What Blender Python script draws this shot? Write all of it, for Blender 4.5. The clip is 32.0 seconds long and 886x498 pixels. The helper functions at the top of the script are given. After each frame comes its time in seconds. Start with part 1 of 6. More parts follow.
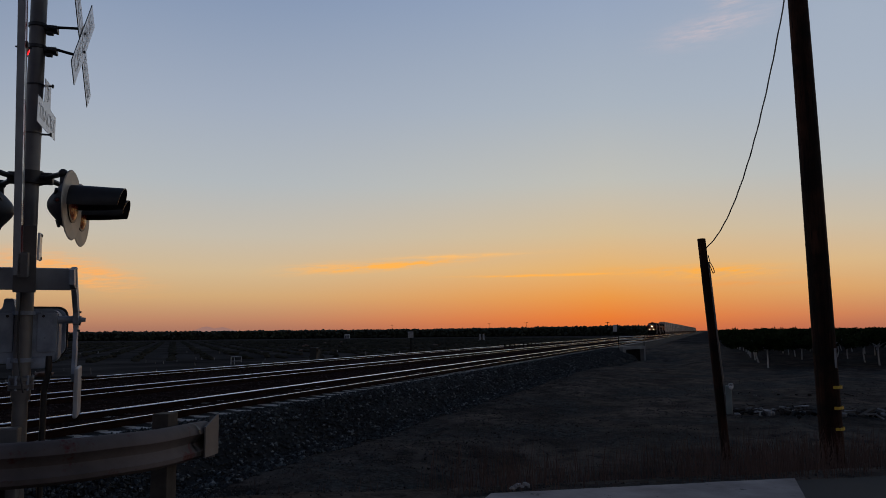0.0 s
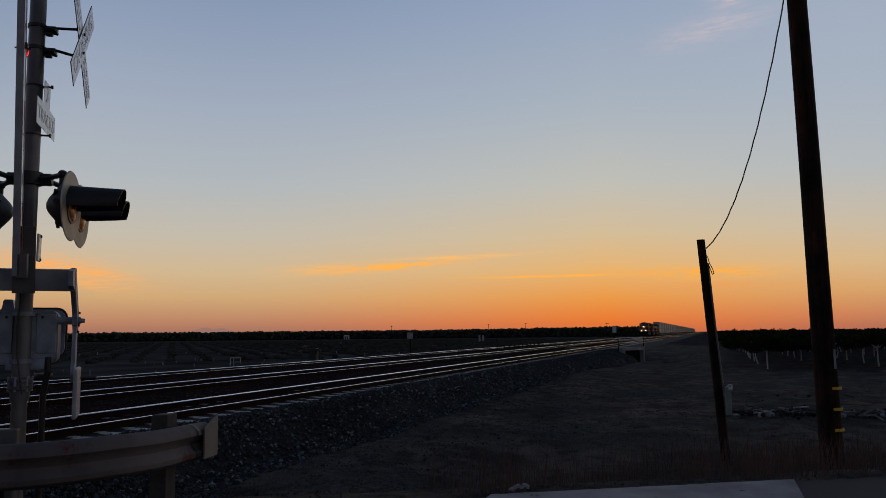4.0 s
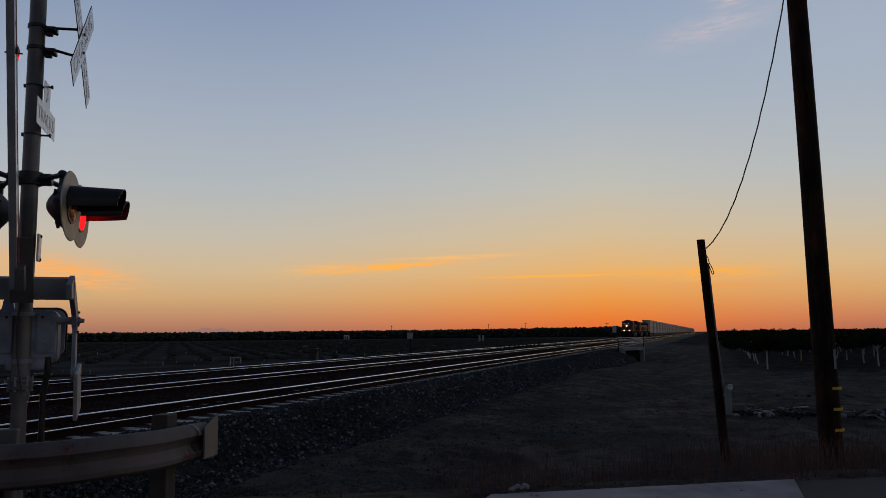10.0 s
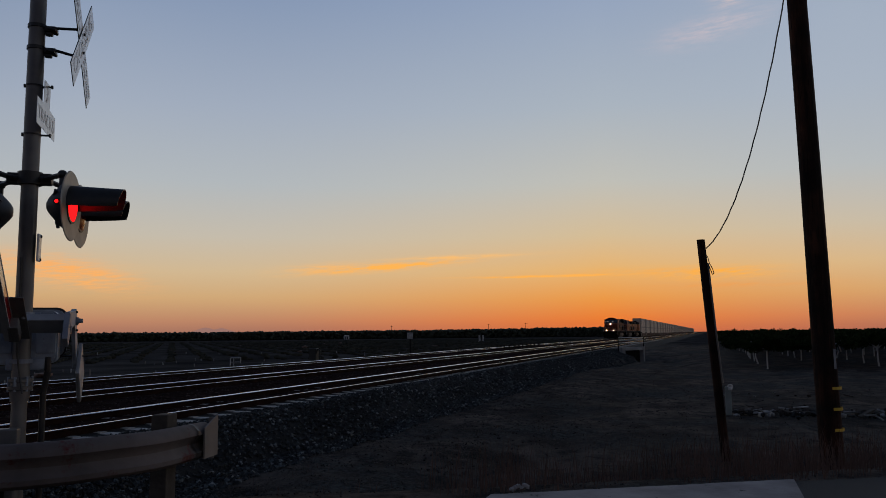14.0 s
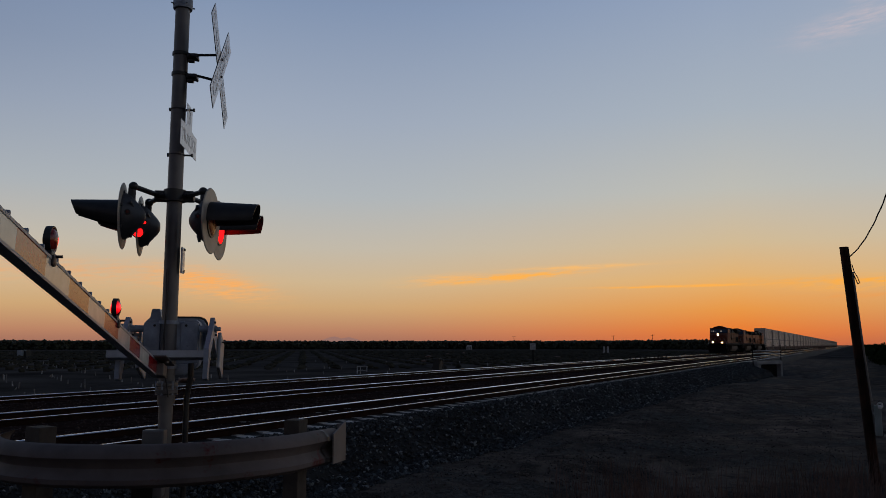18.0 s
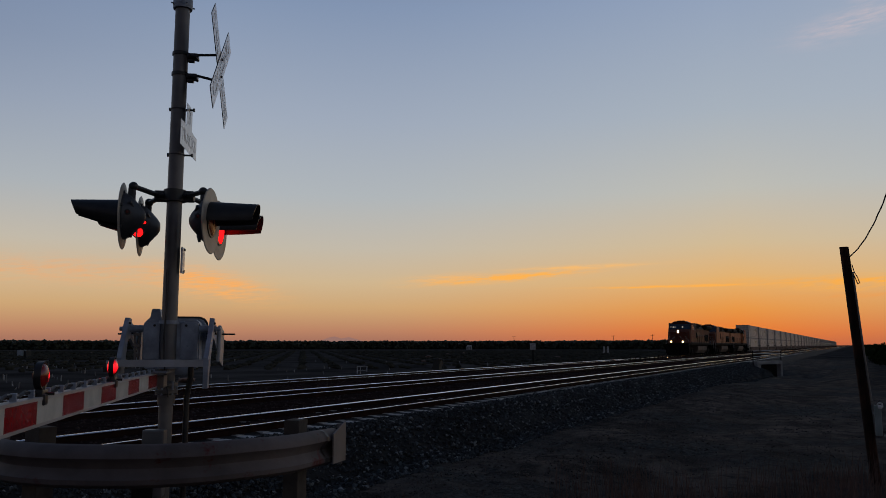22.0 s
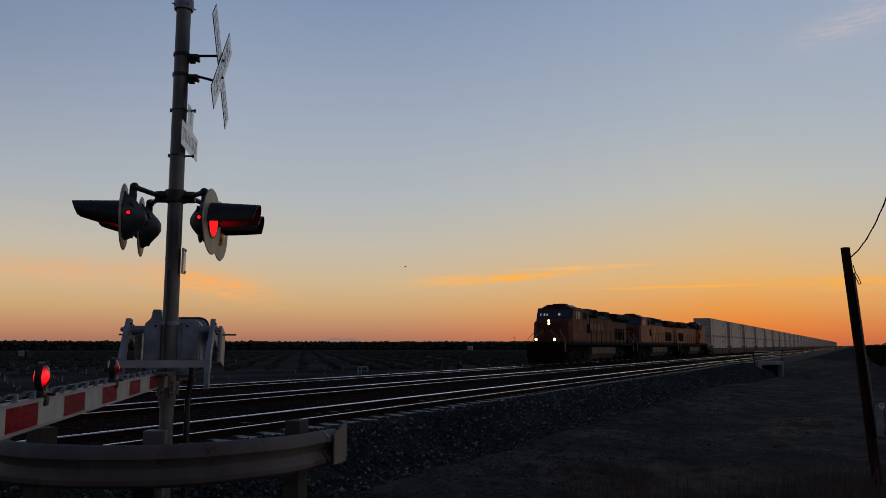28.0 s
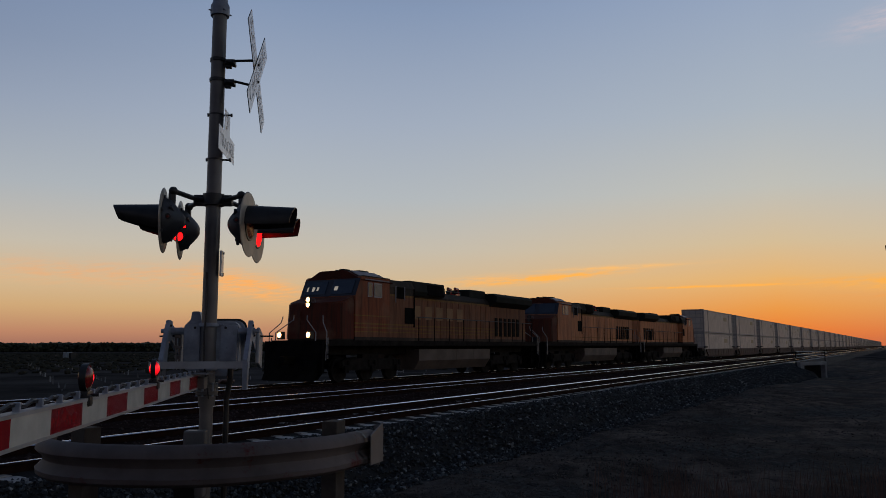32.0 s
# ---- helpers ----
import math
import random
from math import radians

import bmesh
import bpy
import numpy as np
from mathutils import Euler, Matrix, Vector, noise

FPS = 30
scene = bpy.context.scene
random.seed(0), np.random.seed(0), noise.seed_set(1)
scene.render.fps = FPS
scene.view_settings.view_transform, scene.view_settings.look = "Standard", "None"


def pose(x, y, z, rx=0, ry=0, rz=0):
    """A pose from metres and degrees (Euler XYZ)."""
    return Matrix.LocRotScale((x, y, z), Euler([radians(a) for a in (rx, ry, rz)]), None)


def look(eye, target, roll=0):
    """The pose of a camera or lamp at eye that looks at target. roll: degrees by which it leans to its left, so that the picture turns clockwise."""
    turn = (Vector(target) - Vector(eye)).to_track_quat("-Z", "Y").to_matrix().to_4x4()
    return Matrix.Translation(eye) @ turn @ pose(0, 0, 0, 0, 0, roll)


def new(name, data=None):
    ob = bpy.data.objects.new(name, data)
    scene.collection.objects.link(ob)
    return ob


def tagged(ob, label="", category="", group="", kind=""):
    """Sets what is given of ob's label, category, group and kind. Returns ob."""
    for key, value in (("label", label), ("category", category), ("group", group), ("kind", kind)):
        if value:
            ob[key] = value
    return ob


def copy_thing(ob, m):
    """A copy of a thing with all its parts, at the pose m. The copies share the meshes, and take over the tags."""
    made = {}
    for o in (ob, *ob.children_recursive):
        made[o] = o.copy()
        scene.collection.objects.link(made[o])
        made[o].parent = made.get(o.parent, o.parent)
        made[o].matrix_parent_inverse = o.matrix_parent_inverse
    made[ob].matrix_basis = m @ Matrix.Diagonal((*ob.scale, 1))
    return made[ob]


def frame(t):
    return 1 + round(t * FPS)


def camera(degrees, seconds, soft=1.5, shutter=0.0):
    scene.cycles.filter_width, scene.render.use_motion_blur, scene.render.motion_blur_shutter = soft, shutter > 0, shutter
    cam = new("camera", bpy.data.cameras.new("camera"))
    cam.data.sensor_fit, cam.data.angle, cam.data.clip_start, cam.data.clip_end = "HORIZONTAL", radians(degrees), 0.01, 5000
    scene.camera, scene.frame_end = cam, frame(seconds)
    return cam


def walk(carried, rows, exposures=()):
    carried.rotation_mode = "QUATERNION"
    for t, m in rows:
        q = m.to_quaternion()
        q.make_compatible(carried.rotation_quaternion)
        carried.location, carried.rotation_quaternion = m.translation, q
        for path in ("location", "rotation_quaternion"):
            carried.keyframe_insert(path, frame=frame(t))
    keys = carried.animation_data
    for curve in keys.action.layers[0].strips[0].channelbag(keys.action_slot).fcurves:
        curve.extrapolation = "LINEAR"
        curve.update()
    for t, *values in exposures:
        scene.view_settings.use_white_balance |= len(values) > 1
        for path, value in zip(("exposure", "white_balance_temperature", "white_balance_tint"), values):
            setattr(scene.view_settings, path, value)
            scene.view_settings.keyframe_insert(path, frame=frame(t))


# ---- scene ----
# ---------- camera ----------
# y runs along the tracks, x to the right of them, z = 0 at the top of the rails
def aim(yaw, pitch, roll):
    """A pose at the tripod: yaw left of the tracks, pitch up, roll, in degrees."""
    cy, sy, cp, sp = (math.cos(radians(yaw)), math.sin(radians(yaw)), math.cos(radians(pitch)), math.sin(radians(pitch)))
    eye = Vector((0.0, 0.0, 1.412))
    return look(eye, eye + Vector((-sy * cp, cy * cp, sp)), roll)


cam = camera(59.25, 32.0, soft=0.65)
walk(cam, [
    (0.0, aim(18.72, 6.16, -0.56)), (1.2, aim(18.72, 6.16, -0.56)), (2.0, aim(18.676, 6.234, -0.56)), (3.5, aim(18.676, 6.234, -0.56)),
    (14.5, aim(18.676, 6.234, -0.565)), (14.9, aim(18.85, 6.25, -0.56)), (15.6, aim(23.2, 6.65, -0.3)), (16.2, aim(27.1, 7.0, -0.02)),
    (16.5, aim(27.49, 7.03, 0.016)), (17.0, aim(27.668, 7.035, 0.016)), (25.5, aim(27.668, 7.04, 0.016)), (27.5, aim(27.73, 7.08, 0.016)),
    (31.55, aim(27.74, 7.08, 0.0)), (31.7, aim(27.9, 7.09, -0.01)), (31.8, aim(28.25, 7.1, -0.03)), (31.9, aim(29.1, 7.12, -0.05)), (32.0, aim(30.3, 7.14, -0.12)),
], exposures=[(0.0, 0.02), (14.5, 0.02), (16.5, -0.02), (31.0, -0.02), (32.0, 0.03)])


# ---------- node helpers ----------
def lin(r, g, b):
    f = lambda c: (c / 255) / 12.92 if c <= 10 else ((c / 255 + 0.055) / 1.055) ** 2.4
    return (f(r), f(g), f(b), 1.0)


class Nodes:
    """Shortcuts for building a node tree."""

    def __init__(self, tree):
        self.tree = tree
        tree.nodes.clear()

    def put(self, value, socket):
        if isinstance(value, bpy.types.NodeSocket):
            self.tree.links.new(value, socket)
        elif value is not None:
            socket.default_value = value

    def math(self, op, a, b=None, c=None, clamp=False):
        n = self.tree.nodes.new("ShaderNodeMath")
        n.operation, n.use_clamp = op, clamp
        for v, s in zip((a, b, c), n.inputs):
            self.put(v, s)
        return n.outputs[0]

    def mix(self, f, a, b, blend="MIX"):
        n = self.tree.nodes.new("ShaderNodeMix")
        n.data_type, n.blend_type = "RGBA", blend
        self.put(f, n.inputs[0]), self.put(a, n.inputs[6]), self.put(b, n.inputs[7])
        return n.outputs[2]

    def ramp(self, f, stops, mode="LINEAR"):
        n = self.tree.nodes.new("ShaderNodeValToRGB")
        n.color_ramp.interpolation = mode
        e = n.color_ramp.elements
        while len(e) < len(stops):
            e.new(1.0)
        for el, (pos, col) in zip(e, stops):
            el.position, el.color = pos, col
        self.put(f, n.inputs[0])
        return n.outputs[0]

    def noise(self, vec, scale, detail=4.0, rough=0.55):
        n = self.tree.nodes.new("ShaderNodeTexNoise")
        self.put(vec, n.inputs["Vector"])
        n.inputs["Scale"].default_value, n.inputs["Detail"].default_value, n.inputs["Roughness"].default_value = scale, detail, rough
        return n.outputs[0]

    def make(self, kind, **values):
        n = self.tree.nodes.new(kind)
        for k, v in values.items():
            self.put(v, n.inputs[k.replace("_", " ")])
        return n


# ---------- world: clear sky after sunset, glow low ahead ----------
world = bpy.data.worlds.new("dusk_sky")
scene.world = world
world.use_nodes = True
W = Nodes(world.node_tree)
coord = world.node_tree.nodes.new("ShaderNodeTexCoord").outputs["Generated"]
sep = W.make("ShaderNodeSeparateXYZ", Vector=coord).outputs
elev = W.math("MULTIPLY", W.math("ARCSINE", sep[2]), 57.2958)
azim = W.math("MULTIPLY", W.math("ARCTAN2", W.math("MULTIPLY", sep[0], -1.0), sep[1]), 57.2958)
up = W.math("DIVIDE", W.math("MAXIMUM", elev, 0.0), 90.0, clamp=True)
ahead = W.ramp(up, [(0.0, lin(214, 106, 60)), (0.010, lin(233, 122, 50)), (0.028, lin(234, 153, 72)), (0.05, lin(230, 178, 110)), (0.078, lin(212, 188, 150)),
                    (0.12, lin(191, 190, 182)), (0.18, lin(169, 179, 190)), (0.27, lin(146, 162, 188)), (0.42, lin(62, 76, 102)), (1.0, lin(19, 26, 42))])
aside = W.ramp(up, [(0.0, lin(156, 106, 92)), (0.012, lin(188, 133, 102)), (0.03, lin(207, 167, 119)), (0.05, lin(209, 183, 145)), (0.078, lin(196, 187, 171)),
                    (0.12, lin(177, 183, 187)), (0.18, lin(160, 171, 188)), (0.27, lin(131, 149, 178)), (0.42, lin(58, 71, 96)), (1.0, lin(19, 26, 42))])
behind = W.ramp(up, [(0.0, lin(72, 64, 68)), (0.06, lin(98, 88, 90)), (0.18, lin(94, 96, 110)), (0.42, lin(48, 58, 80)), (1.0, lin(19, 26, 42))])
off = W.math("ABSOLUTE", W.math("SUBTRACT", azim, 7.0))
side_f = W.math("SMOOTH_MIN", W.math("DIVIDE", off, 25.0), 1.0, 0.25, clamp=True)
back_f = W.make("ShaderNodeMapRange", Value=off, From_Min=70.0, From_Max=165.0)
back_f.interpolation_type = "SMOOTHSTEP"
sky = W.mix(back_f.outputs[0], W.mix(side_f, ahead, aside), behind)
# thin clouds catching the last light: azimuth, elevation, half width, half height, slope, strength, colour
streak = W.make("ShaderNodeCombineXYZ", X=W.math("MULTIPLY", azim, 0.16), Y=elev, Z=0.0).outputs[0]
wisp = W.noise(streak, 2.2, 6.0, 0.62)
thread = W.noise(W.make("ShaderNodeCombineXYZ", X=W.math("MULTIPLY", azim, 0.5), Y=W.math("ADD", W.math("MULTIPLY", elev, 3.4), W.math("MULTIPLY", azim, 0.3)), Z=3.0).outputs[0], 1.6, 4.0, 0.6)
thread_f = W.make("ShaderNodeMapRange", Value=thread, From_Min=0.34, From_Max=0.62, To_Min=0.35, To_Max=1.15).outputs[0]
wisp_f = W.math("MULTIPLY", W.make("ShaderNodeMapRange", Value=wisp, From_Min=0.28, From_Max=0.56).outputs[0], thread_f)
for az, el, hw, hh, slope, power, col in [
        (23.0, 4.92, 4.7, 0.25, 0.075, 1.9, lin(255, 180, 84)), (27.6, 4.86, 2.6, 0.3, 0.05, 0.7, lin(248, 184, 108)), (17.6, 5.62, 4.4, 0.14, 0.03, 1.0, lin(246, 188, 116)),
        (10.6, 4.12, 4.8, 0.085, 0.004, 2.0, lin(253, 178, 84)), (-0.6, 4.05, 3.6, 0.42, 0.0, 1.0, lin(255, 176, 70)), (4.0, 4.3, 4.0, 0.3, 0.0, 0.5, lin(250, 172, 76)),
        (44.4, 4.3, 3.6, 0.85, -0.16, 1.3, lin(250, 176, 100)), (54.0, 4.9, 8.0, 0.8, -0.03, 0.7, lin(236, 172, 118)),
        (-1.3, 20.7, 3.4, 0.8, 0.14, 0.65, lin(205, 187, 192)), (-2.4, 22.4, 1.1, 0.5, 0.0, 0.55, lin(226, 196, 188)), (-1.8, 3.2, 4.5, 0.2, 0.0, 0.5, lin(242, 156, 76))]:
    da = W.math("SUBTRACT", az, azim)
    de = W.math("SUBTRACT", W.math("SUBTRACT", elev, el), W.math("MULTIPLY", da, slope))
    g = W.math("ADD", W.math("POWER", W.math("ABSOLUTE", W.math("DIVIDE", da, hw)), 2.0), W.math("POWER", W.math("ABSOLUTE", W.math("DIVIDE", de, hh)), 2.0))
    f = W.math("MULTIPLY", W.math("EXPONENT", W.math("MULTIPLY", g, -1.0)), W.math("MULTIPLY", wisp_f, power), clamp=True)
    sky = W.mix(f, sky, col)
far_f = W.make("ShaderNodeMapRange", Value=azim, From_Min=44.0, From_Max=66.0)
high_f = W.make("ShaderNodeMapRange", Value=elev, From_Min=7.0, From_Max=20.0)
sky = W.mix(W.math("MULTIPLY", W.math("MULTIPLY", far_f.outputs[0], high_f.outputs[0]), 0.42), sky, lin(84, 104, 140))
right_f = W.make("ShaderNodeMapRange", Value=azim, From_Min=6.0, From_Max=-10.0)
near_f = W.make("ShaderNodeMapRange", Value=W.math("ADD", off, elev), From_Min=62.0, From_Max=38.0)
sky = W.mix(W.math("MULTIPLY", W.math("MULTIPLY", right_f.outputs[0], high_f.outputs[0]), W.math("MULTIPLY", near_f.outputs[0], 0.4)), sky, lin(178, 188, 200))
below = W.math("LESS_THAN", elev, 0.0)
sky = W.mix(below, sky, lin(40, 36, 36))
bg = W.make("ShaderNodeBackground", Color=sky, Strength=1.0)
world.node_tree.links.new(bg.outputs[0], W.make("ShaderNodeOutputWorld").inputs[0])


# ---------- materials ----------
def material(name, dark, light, rough=0.7, metal=0.0, scale=6.0, bump=0.15, fine=60.0, spots=None, vary=0.0, spec=None, islands=0.0, deep=0.01):
    """A surface with stains at one scale and grain at another, in object space."""
    m = bpy.data.materials.new(name)
    m.use_nodes = True
    N = Nodes(m.node_tree)
    co = m.node_tree.nodes.new("ShaderNodeTexCoord").outputs["Object"]
    big, small = N.noise(co, scale), N.noise(co, fine, 3.0)
    col = N.mix(N.make("ShaderNodeMapRange", Value=big, From_Min=0.35, From_Max=0.68).outputs[0], dark, light)
    col = N.mix(N.math("MULTIPLY", small, 0.35), col, dark)
    if spots:
        worn = N.make("ShaderNodeMapRange", Value=N.noise(co, spots[1], 6.0, 0.7), From_Min=spots[2], From_Max=spots[2] + 0.06).outputs[0]
        col = N.mix(worn, col, spots[0])
    if islands:
        geo = m.node_tree.nodes.new("ShaderNodeNewGeometry").outputs["Random Per Island"]
        col = N.mix(N.math("POWER", geo, islands), N.mix(0.7, col, dark), light)
        col = N.mix(N.math("MULTIPLY", N.math("GREATER_THAN", geo, 0.955), 0.7), col, grey(0.22, (0.95, 1.0, 1.0)))
    if vary:
        rnd = m.node_tree.nodes.new("ShaderNodeObjectInfo").outputs["Random"]
        col = N.mix(N.math("MULTIPLY", rnd, vary), col, dark)
    b = N.make("ShaderNodeBump", Strength=bump, Height=N.math("ADD", N.math("MULTIPLY", big, 0.5), small))
    b.inputs["Distance"].default_value = deep
    s = N.make("ShaderNodeBsdfPrincipled", Base_Color=col, Metallic=metal, Normal=b.outputs[0])
    N.put(N.math("ADD", N.math("MULTIPLY", N.math("SUBTRACT", big, 0.5), 0.25), rough, clamp=True), s.inputs["Roughness"])
    if spec is not None:
        s.inputs["Specular IOR Level"].default_value = spec
    m.node_tree.links.new(s.outputs[0], N.make("ShaderNodeOutputMaterial").inputs[0])
    return m


def grey(v, t=(1.0, 1.0, 1.0)):
    return (v * t[0], v * t[1], v * t[2], 1.0)


def glow(name, col, strength):
    m = bpy.data.materials.new(name)
    m.use_nodes = True
    N = Nodes(m.node_tree)
    e = N.make("ShaderNodeEmission", Color=col, Strength=strength)
    m.node_tree.links.new(e.outputs[0], N.make("ShaderNodeOutputMaterial").inputs[0])
    return m


def glass(name, tint, rough=0.05):
    m = bpy.data.materials.new(name)
    m.use_nodes = True
    N = Nodes(m.node_tree)
    s = N.make("ShaderNodeBsdfPrincipled", Base_Color=tint, Roughness=rough)
    s.inputs["Transmission Weight"].default_value = 1.0
    m.node_tree.links.new(s.outputs[0], N.make("ShaderNodeOutputMaterial").inputs[0])
    return m


def dirt_material():
    """Dry dirt: bare patches, dark clods, pale grit and spilt blue-grey chippings."""
    m = bpy.data.materials.new("dry_dirt")
    m.use_nodes = True
    N = Nodes(m.node_tree)
    co = m.node_tree.nodes.new("ShaderNodeTexCoord").outputs["Object"]
    drawn = N.make("ShaderNodeMapping", Vector=co, Scale=(0.9, 0.8, 1.0)).outputs[0]
    patch, clod, grit = N.noise(drawn, 0.7, 7.0, 0.62), N.noise(drawn, 2.1, 7.0, 0.68), N.noise(co, 17.0, 4.0)
    col = N.mix(N.make("ShaderNodeMapRange", Value=patch, From_Min=0.38, From_Max=0.64).outputs[0], (0.022, 0.019, 0.018, 1), (0.11, 0.09, 0.078, 1))
    col = N.mix(N.math("MULTIPLY", N.make("ShaderNodeMapRange", Value=clod, From_Min=0.48, From_Max=0.62).outputs[0], 0.85), col, (0.008, 0.0085, 0.009, 1))
    col = N.mix(N.math("MULTIPLY", N.make("ShaderNodeMapRange", Value=grit, From_Min=0.58, From_Max=0.72).outputs[0], 0.55), col, (0.15, 0.13, 0.115, 1))
    spill = N.make("ShaderNodeMapRange", Value=N.noise(co, 0.22, 5.0, 0.7), From_Min=0.47, From_Max=0.6).outputs[0]
    chips = N.mix(N.make("ShaderNodeMapRange", Value=N.noise(co, 9.0, 5.0, 0.7), From_Min=0.42, From_Max=0.66).outputs[0], (0.008, 0.010, 0.011, 1), (0.075, 0.088, 0.092, 1))
    col = N.mix(N.math("MULTIPLY", spill, 0.8), col, chips)
    b = N.make("ShaderNodeBump", Strength=1.0, Height=N.math("ADD", clod, N.math("MULTIPLY", grit, 0.25)))
    b.inputs["Distance"].default_value = 0.12
    q = N.make("ShaderNodeBsdfPrincipled", Base_Color=col, Roughness=0.95, Normal=b.outputs[0])
    q.inputs["Specular IOR Level"].default_value = 0.05
    m.node_tree.links.new(q.outputs[0], N.make("ShaderNodeOutputMaterial").inputs[0])
    return m


DIRT = dirt_material()
FIELD = material("ploughed_field", grey(0.034, (1.06, 0.98, 0.9)), grey(0.098, (1.06, 0.98, 0.9)), 0.95, 0, 0.12, 1.0, 2.0, spec=0.0, deep=0.2)
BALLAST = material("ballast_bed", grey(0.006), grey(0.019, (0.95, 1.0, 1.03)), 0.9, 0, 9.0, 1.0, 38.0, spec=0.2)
STONE = material("crushed_stone", grey(0.006), grey(0.135, (0.84, 1.0, 1.05)), 0.85, 0, 7.0, 0.4, 60.0, spec=0.3, islands=5.5)
GRAVEL = material("fine_dirt_gravel", grey(0.03, (1.1, 1.0, 0.94)), grey(0.12, (1.1, 1.0, 0.94)), 0.95, 0, 2.0, 0.3, 40.0, spec=0.05)
BED_STONE = material("oil_dark_stone", (0.014, 0.0098, 0.009, 1), (0.08, 0.058, 0.053, 1), 0.9, 0, 5.0, 0.3, 60.0, spec=0.1)
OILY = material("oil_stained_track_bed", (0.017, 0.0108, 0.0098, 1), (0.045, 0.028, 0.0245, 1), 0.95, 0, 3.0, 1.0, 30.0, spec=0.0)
TIE = material("weathered_tie", grey(0.26, (1.03, 1.0, 0.96)), grey(0.58, (1.03, 1.0, 0.96)), 0.6, 0, 3.0, 0.3, 40.0, vary=0.25)
RUST = material("rusty_rail_side", (0.012, 0.006, 0.005, 1), (0.03, 0.014, 0.010, 1), 0.95, 0.0, 4.0, 0.3, 50.0, spec=0.05)
RAIL = material("polished_rail_head", grey(0.9, (1.0, 0.97, 0.94)), grey(0.97, (1.0, 0.98, 0.97)), 0.25, 1.0, 0.5, 0.01, 30.0)
ASPHALT = material("asphalt", grey(0.014), grey(0.03), 0.85, 0, 1.5, 0.5, 70.0)
WHITE_KERB = material("worn_white_road_paint", grey(0.2, (1.1, 1.0, 0.96)), grey(0.42, (1.1, 1.0, 0.96)), 0.8, 0, 1.6, 0.5, 30.0, (grey(0.05), 4.0, 0.62), spec=0.2)
GALV = material("galvanised_steel", grey(0.3, (0.95, 1.0, 1.05)), grey(0.46, (0.95, 1.0, 1.05)), 0.5, 0.35, 5.0, 0.08, 50.0)
MAST = material("weathered_aluminium_mast", grey(0.11, (1.02, 1.0, 0.98)), grey(0.19, (1.04, 1.0, 0.96)), 0.5, 0.35, 3.0, 0.1, 50.0)
CAST = material("grey_painted_casting", grey(0.22, (0.84, 0.97, 1.16)), grey(0.43, (0.84, 0.97, 1.16)), 0.5, 0.1, 6.0, 0.15, 60.0, (grey(0.12), 9.0, 0.68))
DISC = material("weathered_target_disc", grey(0.24, (1.1, 1, 0.84)), grey(0.42, (1.1, 1, 0.84)), 0.5, 0.2, 6.0, 0.1, 50.0)
LAMP_BODY = material("dull_black_lamp_housing", grey(0.028, (0.9, 1.0, 1.15)), grey(0.075, (0.9, 1.0, 1.15)), 0.5, 0.0, 5.0, 0.15, 60.0, (grey(0.07), 12.0, 0.66))
BLACK = material("black_painted_metal", grey(0.012), grey(0.03), 0.45, 0.1, 8.0, 0.1, 60.0)
SIGN_WHITE = material("white_sign_sheeting", grey(0.82), grey(0.9), 0.24, 0, 4.0, 0.02, 40.0, spec=0.9)
# lettering in mid grey, as glossy as the sheeting
SIGN_INK = material("mid_grey_lettering", grey(0.45), grey(0.58), 0.24, 0, 4.0, 0.02, 40.0, spec=0.9)
GUARD = material("dusty_guardrail_steel", grey(0.06, (1.2, 1.0, 0.95)), grey(0.13, (1.2, 1.0, 0.95)), 0.75, 0.1, 2.5, 0.12, 30.0, ((0.085, 0.010, 0.010, 1), 1.8, 0.58))
METER = material("pale_green_grey_enamel", (0.16, 0.2, 0.19, 1), (0.26, 0.31, 0.3, 1), 0.5, 0, 4.0, 0.1, 40.0)
SHOE = material("galvanised_end_shoe", grey(0.12, (1.12, 1.0, 0.92)), grey(0.19, (1.12, 1.0, 0.92)), 0.6, 0.1, 4.0, 0.1, 40.0)
def wood_material():
    """Creosoted pole: grain, drying cracks and red-brown scuffs drawn out along the shaft."""
    m = bpy.data.materials.new("creosoted_wood")
    m.use_nodes = True
    N = Nodes(m.node_tree)
    co = m.node_tree.nodes.new("ShaderNodeTexCoord").outputs["Object"]
    drawn = N.make("ShaderNodeMapping", Vector=co, Scale=(1.0, 1.0, 0.07)).outputs[0]
    broad, grain, blot = N.noise(drawn, 7.0, 5.0, 0.6), N.noise(drawn, 34.0, 5.0, 0.65), N.noise(co, 1.7, 4.0)
    col = N.mix(N.make("ShaderNodeMapRange", Value=broad, From_Min=0.36, From_Max=0.66).outputs[0], (0.006, 0.004, 0.003, 1), (0.075, 0.030, 0.017, 1))
    col = N.mix(N.make("ShaderNodeMapRange", Value=blot, From_Min=0.4, From_Max=0.62).outputs[0], col, (0.009, 0.006, 0.005, 1))
    col = N.mix(N.make("ShaderNodeMapRange", Value=grain, From_Min=0.56, From_Max=0.68).outputs[0], col, (0.003, 0.0025, 0.002, 1))
    b = N.make("ShaderNodeBump", Strength=1.0, Height=N.math("ADD", broad, grain))
    b.inputs["Distance"].default_value = 0.03
    q = N.make("ShaderNodeBsdfPrincipled", Base_Color=col, Roughness=0.85, Normal=b.outputs[0])
    q.inputs["Specular IOR Level"].default_value = 0.15
    m.node_tree.links.new(q.outputs[0], N.make("ShaderNodeOutputMaterial").inputs[0])
    return m


